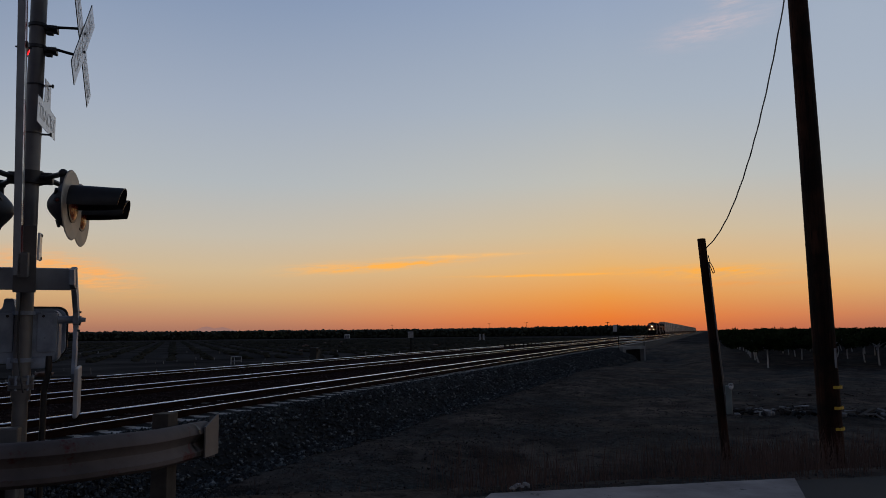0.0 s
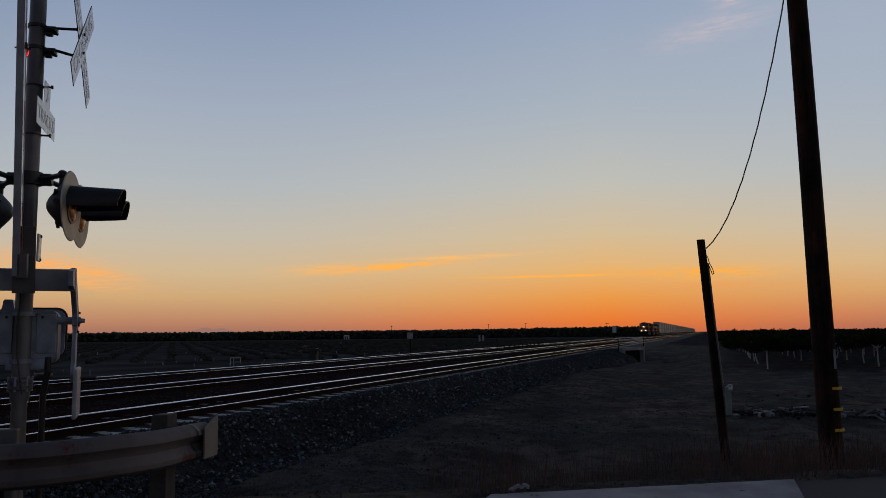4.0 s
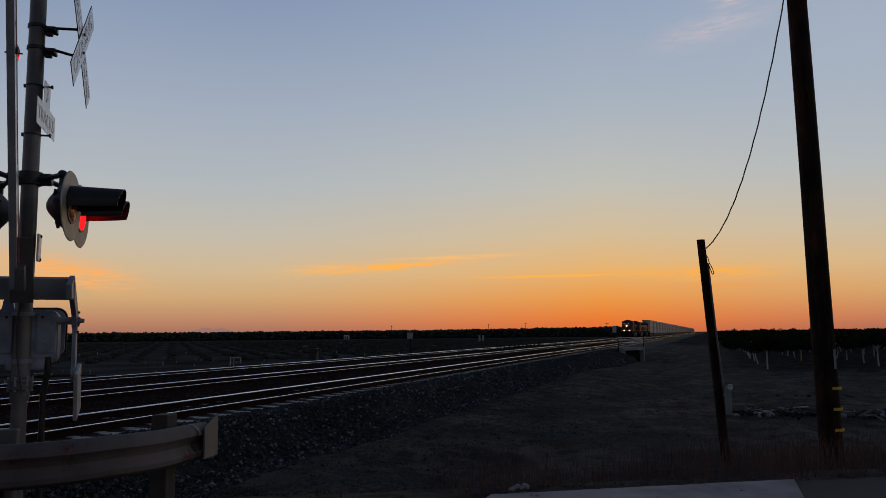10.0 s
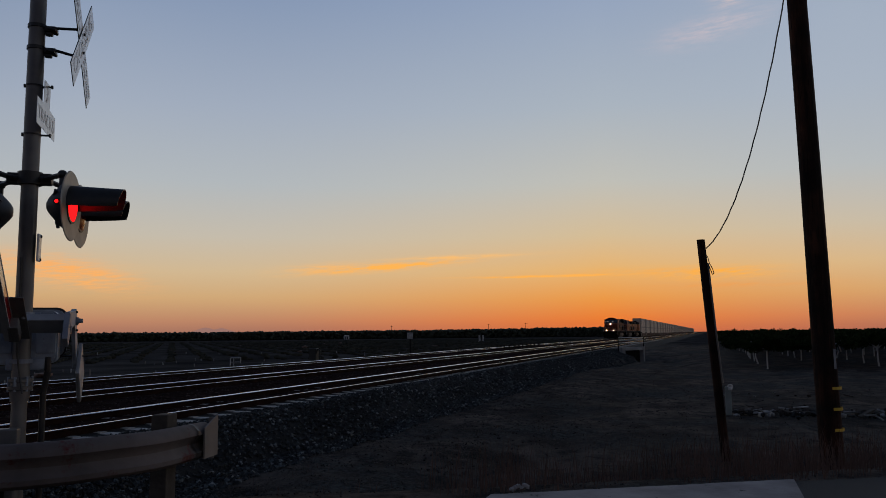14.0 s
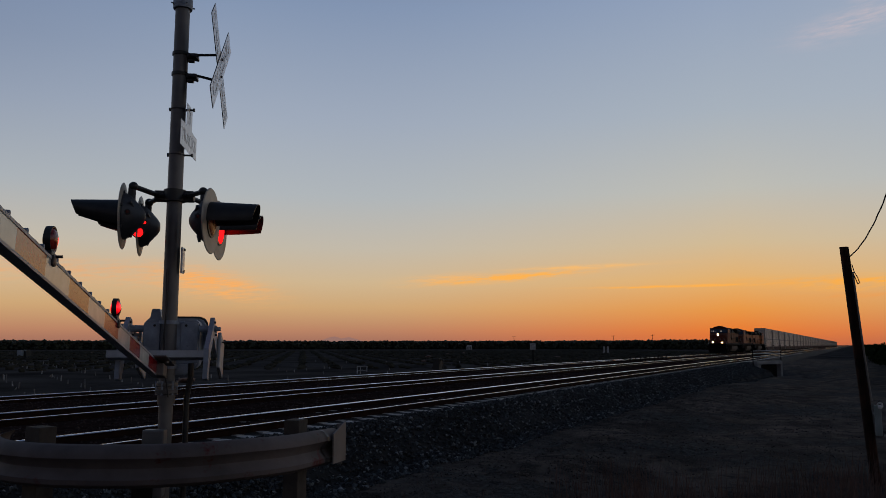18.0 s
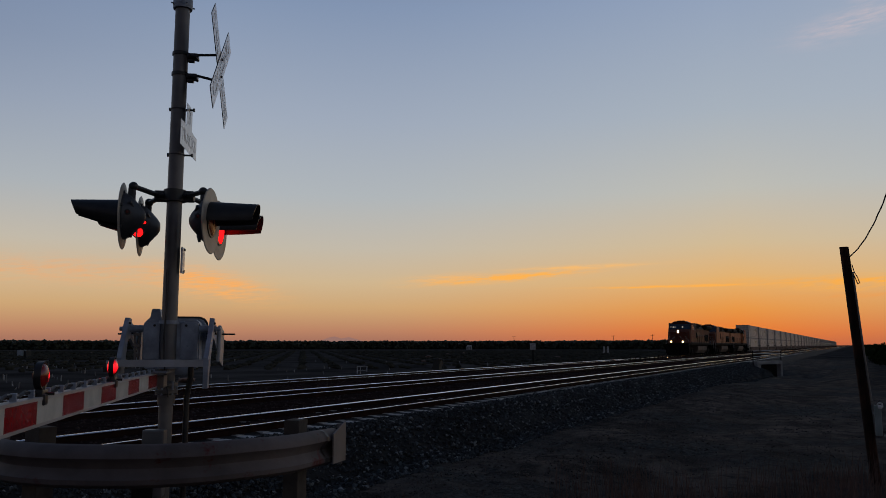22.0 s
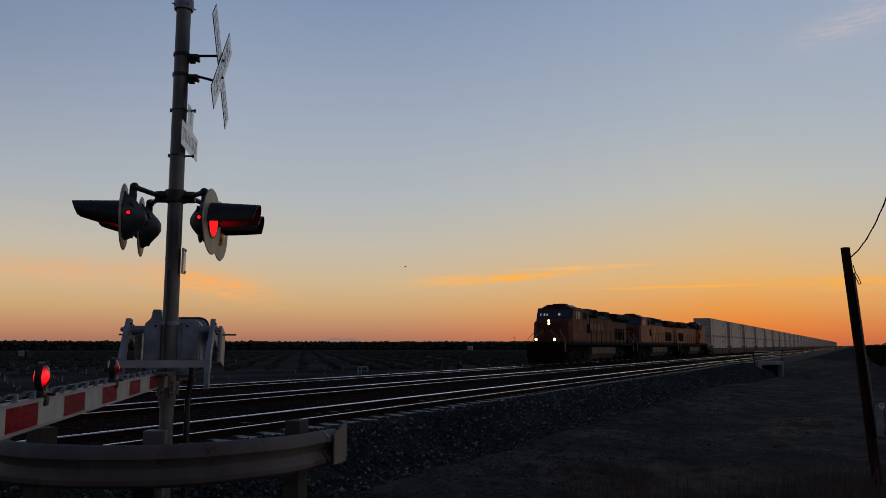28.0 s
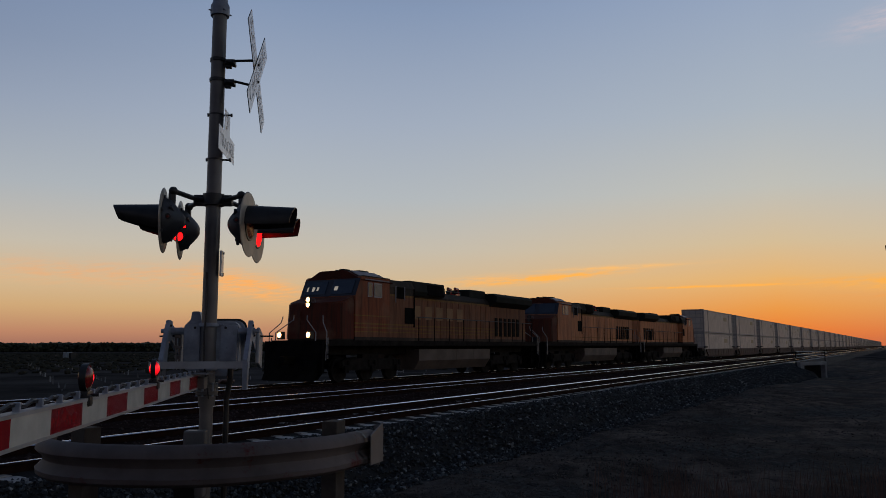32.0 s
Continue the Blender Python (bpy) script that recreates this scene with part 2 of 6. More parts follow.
WOOD = wood_material()
POST_WOOD = material("weathered_wood_post", (0.032, 0.026, 0.021, 1), (0.08, 0.068, 0.056, 1), 0.9, 0, 5.0, 0.5, 30.0)
YELLOW = material("yellow_reflective_band", (0.55, 0.36, 0.03, 1), (0.7, 0.46, 0.05, 1), 0.5)
STRIPE_RED = material("red_reflective_sheeting", (0.26, 0.003, 0.008, 1), (0.36, 0.005, 0.012, 1), 0.2, 0, 6.0, 0.03, spec=0.9)
STRIPE_WHITE = material("white_reflective_sheeting", grey(0.56, (1, 1, 0.9)), grey(0.74, (1, 1, 0.9)), 0.2, 0, 6.0, 0.03, spec=0.9)
RED_LIT = glow("lit_red_lens", (1.0, 0.005, 0.006, 1), 3.2)


def lit_lens(name, size):
    """Red lens brightest round the bulb behind it, with moulded ribs."""
    m = bpy.data.materials.new(name)
    m.use_nodes = True
    N = Nodes(m.node_tree)
    co = m.node_tree.nodes.new("ShaderNodeTexCoord").outputs["Object"]
    near = N.make("ShaderNodeMapRange", Value=N.math("ABSOLUTE", N.make("ShaderNodeSeparateXYZ", Vector=co).outputs[2]), From_Min=0.0, From_Max=size).outputs[0]
    power = N.math("ADD", N.math("MULTIPLY", N.math("POWER", N.math("SUBTRACT", 1.0, near), 2.5), 2.6), N.math("MULTIPLY", N.noise(co, 55.0, 2.0), 0.6))
    s = N.make("ShaderNodeBsdfPrincipled", Base_Color=(0.2, 0.01, 0.01, 1), Roughness=0.15, Emission_Color=(1.0, 0.006, 0.012, 1), Emission_Strength=power)
    m.node_tree.links.new(s.outputs[0], N.make("ShaderNodeOutputMaterial").inputs[0])
    return m


LAMP_LIT = lit_lens("lit_gate_lamp_lens", 0.055)
RED_OFF = material("unlit_red_lens", (0.10, 0.012, 0.008, 1), (0.2, 0.03, 0.02, 1), 0.25, 0, 20.0, 0.2)
RED_GLASS = material("red_lamp_glass", (0.16, 0.008, 0.008, 1), (0.26, 0.014, 0.012, 1), 0.2, 0, 20.0, 0.1)
# glowing ring that imitates the glare round a headlight
HALO = glow("amber_glare_ring", (1.0, 0.46, 0.16, 1), 6.0)
HEAD = glow("headlight", (1.0, 0.62, 0.26, 1), 70.0)
# weak glow painted for daylight coming through the cab's rear windows
CABLIT = glow("cab_see_through_glow", (1.0, 0.9, 0.78, 1), 0.28)
HAZEPANE = material("dusty_side_glass", grey(0.10), grey(0.16), 0.3, 0, 2.0, 0.0)
CONCRETE = material("old_concrete", grey(0.2, (1.02, 1, 0.96)), grey(0.36, (1.02, 1, 0.96)), 0.85, 0, 1.2, 0.3, 20.0)
BARK = material("whitewashed_bark", grey(0.42), grey(0.64), 0.9, 0, 8.0, 0.4, 40.0)
LEAF = material("orchard_leaves", (0.014, 0.024, 0.009, 1), (0.03, 0.05, 0.014, 1), 0.9, 0, 2.0, 0.2, 12.0, vary=0.4, spec=0.03)
WOODS = material("far_tree_leaves", (0.02, 0.025, 0.014, 1), (0.04, 0.05, 0.024, 1), 0.8, 0, 0.2, 0.2, 2.0)
GRASS = material("dry_weeds", (0.07, 0.043, 0.034, 1), (0.2, 0.125, 0.095, 1), 0.9, 0, 3.0, 0.1)
PLASTIC = material("pale_litter", grey(0.1), grey(0.36), 0.7, 0, 3.0)
DULL_STAKE = material("grey_vine_stake", grey(0.25), grey(0.55), 0.8, 0, 5.0, 0.1)
STAKE_MIX = material("weathered_planting_stake", grey(0.06), grey(0.34), 0.8, 0, 5.0, 0.1, islands=3.0)
STAKE = material("pale_vine_stake", grey(0.5), grey(0.75), 0.7, 0, 5.0, 0.1)
DARKBOX = material("dark_green_cabinet", (0.008, 0.010, 0.009, 1), (0.016, 0.018, 0.016, 1), 0.6)
CONT = material("white_container_paint", grey(0.52, (1.0, 0.9, 0.78)), grey(0.82, (1.0, 0.91, 0.8)), 0.55, 0, 0.8, 0.1, 14.0, ((0.2, 0.13, 0.09, 1), 1.6, 0.64), vary=0.6)
CONT_FRAME = material("grey_container_frame", grey(0.3, (1, 0.95, 0.88)), grey(0.42, (1, 0.95, 0.88)), 0.6, 0, 2.0, 0.1, vary=0.3)
MARK = material("faded_container_mark", (0.36, 0.30, 0.18, 1), (0.46, 0.39, 0.24, 1), 0.6, 0, 1.5, 0.05)
WELL = material("dusty_well_car_paint", (0.06, 0.035, 0.026, 1), (0.12, 0.075, 0.055, 1), 0.8, 0, 1.5, 0.15, 15.0)
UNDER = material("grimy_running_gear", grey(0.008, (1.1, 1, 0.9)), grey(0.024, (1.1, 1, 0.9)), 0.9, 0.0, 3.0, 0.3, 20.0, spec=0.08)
# near-black, darker than UNDER, for front gear and dark openings
NEARBLACK = material("near_black_steel", grey(0.004), grey(0.011), 0.95, 0.0, 3.0, 0.3, 20.0, spec=0.05)
TANK = material("dusty_fuel_tank", grey(0.05, (1.3, 1, 0.8)), grey(0.11, (1.3, 1, 0.8)), 0.75, 0, 1.2, 0.1, 15.0)
HANDRAIL = material("pale_handrail_paint", grey(0.22), grey(0.36), 0.6)
DULL_RAIL = material("dusty_handrail_paint", grey(0.06), grey(0.12), 0.8)
PANE = material("dark_cab_glass", (0.018, 0.026, 0.042, 1), (0.028, 0.04, 0.06, 1), 0.12, 0, 2.0, 0.0)


def livery(name, bands, grime):
    """Locomotive paint in bands of height, weathered towards brown."""
    m = bpy.data.materials.new(name)
    m.use_nodes = True
    N = Nodes(m.node_tree)
    co = m.node_tree.nodes.new("ShaderNodeTexCoord").outputs["Object"]
    z = N.math("DIVIDE", N.make("ShaderNodeSeparateXYZ", Vector=co).outputs[2], 5.0)
    col = N.ramp(z, [(h / 5.0, c) for h, c in bands], "CONSTANT")
    stretched = N.make("ShaderNodeMapping", Vector=co, Scale=(3.0, 3.0, 0.5)).outputs[0]
    dirt = N.make("ShaderNodeMapRange", Value=N.noise(stretched, 1.4, 6.0, 0.65), From_Min=0.35, From_Max=0.75).outputs[0]
    col = N.mix(N.math("MULTIPLY", dirt, grime), col, (0.026, 0.017, 0.012, 1))
    runs = N.make("ShaderNodeMapping", Vector=co, Scale=(5.0, 5.0, 0.28)).outputs[0]
    run_f = N.make("ShaderNodeMapRange", Value=N.noise(runs, 1.5, 5.0, 0.6), From_Min=0.5, From_Max=0.66).outputs[0]
    col = N.mix(N.math("MULTIPLY", run_f, 0.6), col, (0.035, 0.022, 0.016, 1))
    dust = N.make("ShaderNodeMapRange", Value=N.noise(co, 0.9, 5.0, 0.6), From_Min=0.5, From_Max=0.7).outputs[0]
    col = N.mix(N.math("MULTIPLY", dust, 0.35), col, (0.27, 0.17, 0.11, 1))
    rnd = m.node_tree.nodes.new("ShaderNodeObjectInfo").outputs["Random"]
    col = N.mix(N.math("MULTIPLY", rnd, 0.28), col, (0.05, 0.032, 0.022, 1))
    b = N.make("ShaderNodeBump", Strength=0.1, Height=N.noise(co, 12.0))
    s = N.make("ShaderNodeBsdfPrincipled", Base_Color=col, Roughness=0.75, Normal=b.outputs[0])
    s.inputs["Specular IOR Level"].default_value = 0.2
    m.node_tree.links.new(s.outputs[0], N.make("ShaderNodeOutputMaterial").inputs[0])
    return m


TAN = (0.29, 0.12, 0.06, 1)
ORANGE, GREEN, GOLD, DARKGREY = (0.32, 0.095, 0.042, 1), (0.016, 0.022, 0.018, 1), (0.36, 0.19, 0.05, 1), (0.03, 0.028, 0.026, 1)
PAINT = livery("orange_locomotive_paint", [(0.0, DARKGREY), (1.78, TAN), (1.98, GOLD), (2.03, TAN), (2.14, GOLD), (2.19, TAN), (2.3, GOLD), (2.35, TAN), (3.55, GOLD), (3.62, GREEN)], 0.62)
CLEANER = livery("sunbleached_orange_paint", [(0.0, DARKGREY), (1.78, (0.7, 0.3, 0.14, 1)), (1.98, GOLD), (2.03, (0.7, 0.3, 0.14, 1)), (3.55, GOLD), (3.62, GREEN)], 0.28)
CLEANERCAB = livery("sunbleached_cab_paint", [(0.0, DARKGREY), (1.78, (0.68, 0.28, 0.135, 1)), (4.22, GREEN)], 0.35)
CABPAINT = livery("orange_cab_paint", [(0.0, DARKGREY), (1.78, TAN), (1.98, GOLD), (2.03, ORANGE), (2.14, GOLD), (2.19, ORANGE), (2.3, GOLD), (2.35, ORANGE), (2.62, GOLD), (2.67, ORANGE), (4.22, GREEN)], 0.6)
NOSE = livery("red_brown_nose_paint", [(0.0, DARKGREY), (1.7, (0.13, 0.028, 0.014, 1))], 0.6)
ROOFMAT = material("dark_green_roof_paint", (0.012, 0.015, 0.013, 1), (0.028, 0.030, 0.026, 1), 0.85, 0, 1.5, 0.1, spec=0.15)
HOODMARK = material("faded_hood_mark", (0.22, 0.125, 0.055, 1), (0.36, 0.2, 0.09, 1), 0.8, 0, 1.5, 0.05)
NAVY = material("navy_windscreen_band", (0.008, 0.014, 0.028, 1), (0.014, 0.022, 0.042, 1), 0.6, 0, 2.0, 0.05)
MAROON = material("maroon_cab_roof_paint", (0.05, 0.014, 0.010, 1), (0.10, 0.026, 0.016, 1), 0.85, 0, 1.5, 0.1, spec=0.15)
# pale trim colour; on the roof slopes it stands for light falling there
CABROOF = material("pale_trim_and_lit_roof_slope", grey(0.22, (1.05, 1, 1.05)), grey(0.34, (1.05, 1, 1.05)), 0.6, 0, 2.0, 0.1)


# ---------- mesh helpers ----------
def box(bm, x, y, z, sx, sy, sz, turn=None, bevel=0.0):
    """A box of the given size about its centre."""
    m = Matrix.Translation((x, y, z)) @ (turn.to_4x4() if turn else Matrix.Identity(4)) @ Matrix.Diagonal((sx, sy, sz, 1))
    out = bmesh.ops.create_cube(bm, size=1.0, matrix=m)
    if bevel:
        edges = list({e for v in out["verts"] for e in v.link_edges})
        bmesh.ops.bevel(bm, geom=edges, offset=bevel, segments=2, affect="EDGES", profile=0.6)
    return bm


def rod(bm, a, b, r0, r1=None, n=12, caps=True):
    """A round bar from a to b."""
    a, b = Vector(a), Vector(b)
    d = b - a
    m = Matrix.Translation((a + b) / 2) @ d.to_track_quat("Z", "Y").to_matrix().to_4x4()
    bmesh.ops.create_cone(bm, cap_ends=caps, segments=n, radius1=r0, radius2=r0 if r1 is None else r1, depth=d.length, matrix=m)
    return bm


def tube(bm, points, r, n=8):
    for a, b in zip(points, points[1:]):
        rod(bm, a, b, r, n=n)
    for q in points[1:-1]:
        bmesh.ops.create_uvsphere(bm, u_segments=n, v_segments=6, radius=r, matrix=Matrix.Translation(q))
    return bm


def lathe(bm, profile, axis, at, n=24):
    """A turned body: profile of (distance along the axis, radius)."""
    axis = Vector(axis).normalized()
    m = Matrix.Translation(at) @ axis.to_track_quat("Z", "Y").to_matrix().to_4x4()
    rings = [[bm.verts.new(m @ Vector((r * math.cos(2 * math.pi * k / n), r * math.sin(2 * math.pi * k / n), h))) for k in range(n)] for h, r in profile]
    for a, b in zip(rings, rings[1:]):
        for k in range(n):
            bm.faces.new((a[k], a[(k + 1) % n], b[(k + 1) % n], b[k]))
    return bm


def extrude(bm, outline, axis, lo, hi):
    """A prism: a closed outline of pairs, drawn out along an axis ('x', 'y' or 'z') from lo to hi."""
    put = {"x": lambda u, v, w: (w, u, v), "y": lambda u, v, w: (u, w, v), "z": lambda u, v, w: (u, v, w)}[axis]
    a = [bm.verts.new(put(u, v, lo)) for u, v in outline]
    b = [bm.verts.new(put(u, v, hi)) for u, v in outline]
    n = len(outline)
    for k in range(n):
        bm.faces.new((a[k], a[(k + 1) % n], b[(k + 1) % n], b[k]))
    bm.faces.new(a[::-1]), bm.faces.new(b)
    bmesh.ops.recalc_face_normals(bm, faces=bm.faces[:])
    return bm


def mesh_of(name, bm, mat, smooth=False):
    bmesh.ops.recalc_face_normals(bm, faces=bm.faces[:])
    me = bpy.data.meshes.new(name)
    bm.to_mesh(me)
    bm.free()
    for m in (mat if isinstance(mat, (list, tuple)) else [mat]):
        me.materials.append(m)
    if smooth:
        me.shade_smooth()
        me.set_sharp_from_angle(angle=radians(40))
    return me


def part(name, bm, mat, parent=None, label="", smooth=False, at=None):
    """One mesh object under a thing or a part."""
    ob = new(name, mesh_of(name, bm, mat, smooth))
    ob.parent = parent
    if at is not None:
        ob.matrix_basis = at
    if label:
        ob["label"] = label
    return ob


def shared(name, mesh, parent, at):
    ob = new(name, mesh)
    ob.parent = parent
    ob.matrix_basis = at
    return ob


def thing(name, at, label, category, group="", kind=""):
    ob = new(name)
    ob.matrix_basis = at
    return tagged(ob, label, category, group, kind)


def raw(name, verts, faces, mat):
    me = bpy.data.meshes.new(name)
    me.from_pydata([tuple(v) for v in verts], [], [tuple(f) for f in faces])
    me.materials.append(mat)
    me.update()
    return me


B = bmesh.new

# ---------- ground ----------
TRACK_X = (-10.39, -15.19, -21.0)
TRACK_Z = (0.0, 0.0, -0.055)
MX, MY, TURN = -5.549, 5.184, 34.0
E1 = Vector((math.cos(radians(TURN)), math.sin(radians(TURN)), 0))
E2 = Vector((-math.sin(radians(TURN)), math.cos(radians(TURN)), 0))
R1 = Vector((math.cos(radians(29.7)), math.sin(radians(29.7)), 0))
R2 = Vector((-math.sin(radians(29.7)), math.cos(radians(29.7)), 0))
ROAD_EDGE = Vector((-2.0, 7.28, 0))
CANAL = (79.5, 83.5)


def step(a, b, v):
    t = min(1.0, max(0.0, (v - a) / (b - a)))
    return t * t * (3 - 2 * t)


def ground_z(x, y):
    """Height of the dirt: level with the road beside it, lower in the field, with a canal across."""
    s = (Vector((x, y, 0)) - ROAD_EDGE).dot(R2)
    z = -0.14 - 0.62 * step(0.35, 3.6, s)
    z -= 0.35 * step(-14, -26, x) * step(0, 3.6, s)
    z -= 0.14 * step(0.35, 3.6, s) * step(-5.5, -2.5, x)
    far = math.hypot(x, y)
    if far < 400:
        w = min(1.0, max(0.0, (s - 0.3) / 2.0))
        z += w * (0.10 * (noise.noise(Vector((x * 0.35, y * 0.35, 0.3)))) + 0.06 * noise.noise(Vector((x * 1.3, y * 1.3, 5.0))) + 0.035 * noise.noise(Vector((x * 3.1, y * 3.1, 9.0))))
    z -= 0.6 * step(42, 70, y) * (1 - step(86, 98, y)) * (1 - step(-4.0, 1.5, x)) * step(-14, -10, x)
    inside = step(CANAL[0] - 2.5, CANAL[0] + 0.5, y) * (1 - step(CANAL[1] - 0.5, CANAL[1] + 2.5, y))
    z -= 1.1 * inside * step(-140, -100, x) * (1 - step(-6.5, -1.0, x))
    return z


def lattice(near, grow, limit, lo_start, hi_start):
    out, v, d = [lo_start], lo_start, near
    while v < hi_start:
        v += near
        out.append(v)
    v, d = hi_start, near
    while v < limit:
        d *= grow
        v += d
        out.append(v)
    v, d = lo_start, near
    while v > -limit:
        d *= grow
        v -= d
        out.insert(0, v)
    return out


xs = lattice(0.35, 1.10, 4300, -9.0, 6.0)
ys = lattice(0.4, 1.05, 4300, 0.0, 30.0)
verts = [(x, y, ground_z(x, y)) for y in ys for x in xs]
nx = len(xs)
faces = [(j * nx + i, j * nx + i + 1, (j + 1) * nx + i + 1, (j + 1) * nx + i) for j in range(len(ys) - 1) for i in range(nx - 1)]
gm = raw("ground", verts, faces, DIRT)
gm.materials.append(FIELD)
for poly in gm.polygons:
    cx, cyy = poly.center.x, poly.center.y
    poly.material_index = 1 if cx < -25 or math.hypot(cx, cyy) > 140 else 0
    poly.use_smooth = True
tagged(new("ground", gm), "dark dry dirt field sloping away from the railway embankment", "ground", kind="structure")


# ---------- railway ----------
def embankment(lo, hi):
    prof = [(-25.6, -1.6), (-24.2, -0.75), (-23.1, -0.32), (-22.4, -0.15), (-9.72, -0.128), (-9.3, -0.155), (-8.75, -0.185), (-8.0, -0.5), (-7.1, -0.98), (-6.6, -1.7)]
    count = int((hi - lo) / (1.2 if hi < 200 else 12.0)) + 1
    verts, faces, n = [], [], len(prof)
    for j in range(count + 1):
        y = lo + (hi - lo) * j / count
        for k, (x, z) in enumerate(prof):
            w = (0.03 if k in (3, 4, 5) else 0.12) if 0 < k < n - 1 else 0.0
            verts.append((x + w * noise.noise(Vector((y * 0.5, k * 3.1, 1.0))), y, z + 0.4 * w * noise.noise(Vector((y * 0.7, k * 2.3, 7.0)))))
    faces = [(j * n + k, j * n + k + 1, (j + 1) * n + k + 1, (j + 1) * n + k) for j in range(count) for k in range(n - 1)]
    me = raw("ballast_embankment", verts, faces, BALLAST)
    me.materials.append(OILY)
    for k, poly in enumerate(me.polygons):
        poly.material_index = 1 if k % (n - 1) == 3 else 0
    tagged(new("ballast_embankment", me), "grey crushed-stone ballast embankment under the tracks", "embankment", kind="structure")


embankment(-120.0, CANAL[0])
embankment(CANAL[1], 3500.0)

RAIL_PROFILE = [(-0.07, -0.17), (0.07, -0.17), (0.07, -0.157), (0.014, -0.135), (0.012, -0.045), (0.037, -0.034), (0.036, -0.018), (0.027, -0.005), (0.010, 0.0),
                (-0.010, 0.0), (-0.027, -0.005), (-0.036, -0.018), (-0.037, -0.034), (-0.012, -0.045), (-0.014, -0.135), (-0.07, -0.157)]


def rail(parent, x):
    """A rail; wheels keep its crown and the worn corner towards the middle of the track polished."""
    bm = extrude(B(), [(x + u, v) for u, v in RAIL_PROFILE], "y", -120.0, 3500.0)
    for f in bm.faces:
        c = f.calc_center_median()
        inner = (c.x - x) * x < 0
        f.material_index = 1 if abs(f.normal.y) < 0.5 and (abs(c.z) < 0.003 or (inner and c.z > -0.015)) else 0
    return part("rail", bm, [RUST, RAIL], parent, "steel rail with a polished head and rusty sides")


tie_bm = B()
extrude(tie_bm, [(-1.3, -0.40), (1.3, -0.40), (1.3, -0.17), (1.25, -0.145), (-1.25, -0.145), (-1.3, -0.17)], "y", -0.13, 0.13)
for sx in (-0.7525, 0.7525):
    box(tie_bm, sx, 0, -0.142, 0.34, 0.16, 0.02)
TIE_MESH = mesh_of("tie", tie_bm, TIE)
tracks = []
for k, tx in enumerate(TRACK_X):
    tr = thing("railway_track", pose(tx, 0, TRACK_Z[k]), ("near" if k == 0 else "middle" if k == 1 else "far") + " mainline track of steel rails on pale concrete ties", "railway track", "parallel mainline tracks", "structure")
    tracks.append(tr)
    rail(tr, -0.7525), rail(tr, 0.7525)

# ---------- crossing signal with gate ----------
signal = thing("crossing_signal", pose(MX, MY, 0, 0, 0, TURN), "railroad crossing signal mast with crossbuck, red flashers and striped gate arm", "crossing signal")
bm = B()
rod(bm, (0, 0, 0.95), (0, 0, 4.66), 0.07, 0.067, 24)
part("mast", bm, MAST, signal, "weathered grey tubular mast", True)
bm = B()
lathe(bm, [(0, 0.0), (0, 0.088), (0.03, 0.092), (0.10, 0.09), (0.13, 0.075), (0.17, 0.07), (0.2, 0.03), (0.2, 0.0)], (0, 0, 1), (0, 0, 4.62))
for k in range(4):
    rod(bm, (0.09 * math.cos(k * 1.57 + 0.6), 0.09 * math.sin(k * 1.57 + 0.6), 4.66), (0.115 * math.cos(k * 1.57 + 0.6), 0.115 * math.sin(k * 1.57 + 0.6), 4.66), 0.008, n=6)
part("mast_cap", bm, CAST, signal, "pale grey cast cap", True)
bm = B()
rod(bm, (0, 0, -0.16), (0, 0, 0.9), 0.061, 0.061, 24)
box(bm, 0, 0, -0.12, 0.42, 0.42, 0.05, bevel=0.008)
base = part("base_pipe", bm, MAST, signal, "grey base pipe", True)
part("junction_box", box(B(), -0.06, -0.11, 0.38, 0.19, 0.13, 0.58, bevel=0.015), MAST, base, "small grey junction box")
part("junction_box", box(B(), -0.13, -0.17, 0.24, 0.17, 0.12, 0.46, Matrix.Rotation(0.25, 3, "Z"), 0.015), UNDER, base, "dark junction box")
bm = B()
lathe(bm, [(0, 0.06), (0, 0.072), (0.04, 0.076), (0.09, 0.078), (0.10, 0.098), (0.13, 0.1), (0.135, 0.08), (0.16, 0.08), (0.165, 0.095), (0.19, 0.095), (0.195, 0.078), (0.21, 0.069)], (0, 0, 1), (0, 0, 0.88), 28)
collar = part("flange_collar", bm, MAST, signal, "bolted grey flange collar", True)
for k in range(6):
    a = k * 1.047 + 0.3
    part("bolt", rod(B(), (0.088 * math.cos(a), 0.088 * math.sin(a), 0.965), (0.088 * math.cos(a), 0.088 * math.sin(a), 1.09), 0.011, n=6), CAST, collar)
part("mast_cable", tube(B(), [(-0.02, -0.078, 2.1), (-0.015, -0.08, 1.75), (-0.02, -0.095, 1.55), (-0.015, -0.1, 1.3), (0.02, -0.12, 1.1), (0.05, -0.135, 0.95)], 0.008, 6), BLACK, signal, "thin black cable down the mast")
bm = tube(B(), [(0.17, 0.05, -0.15), (0.17, 0.05, 0.95), (0.2, 0.04, 1.12), (0.2, 0.04, 1.25)], 0.027)
part("conduit", bm, BLACK, signal, "black cable conduit")

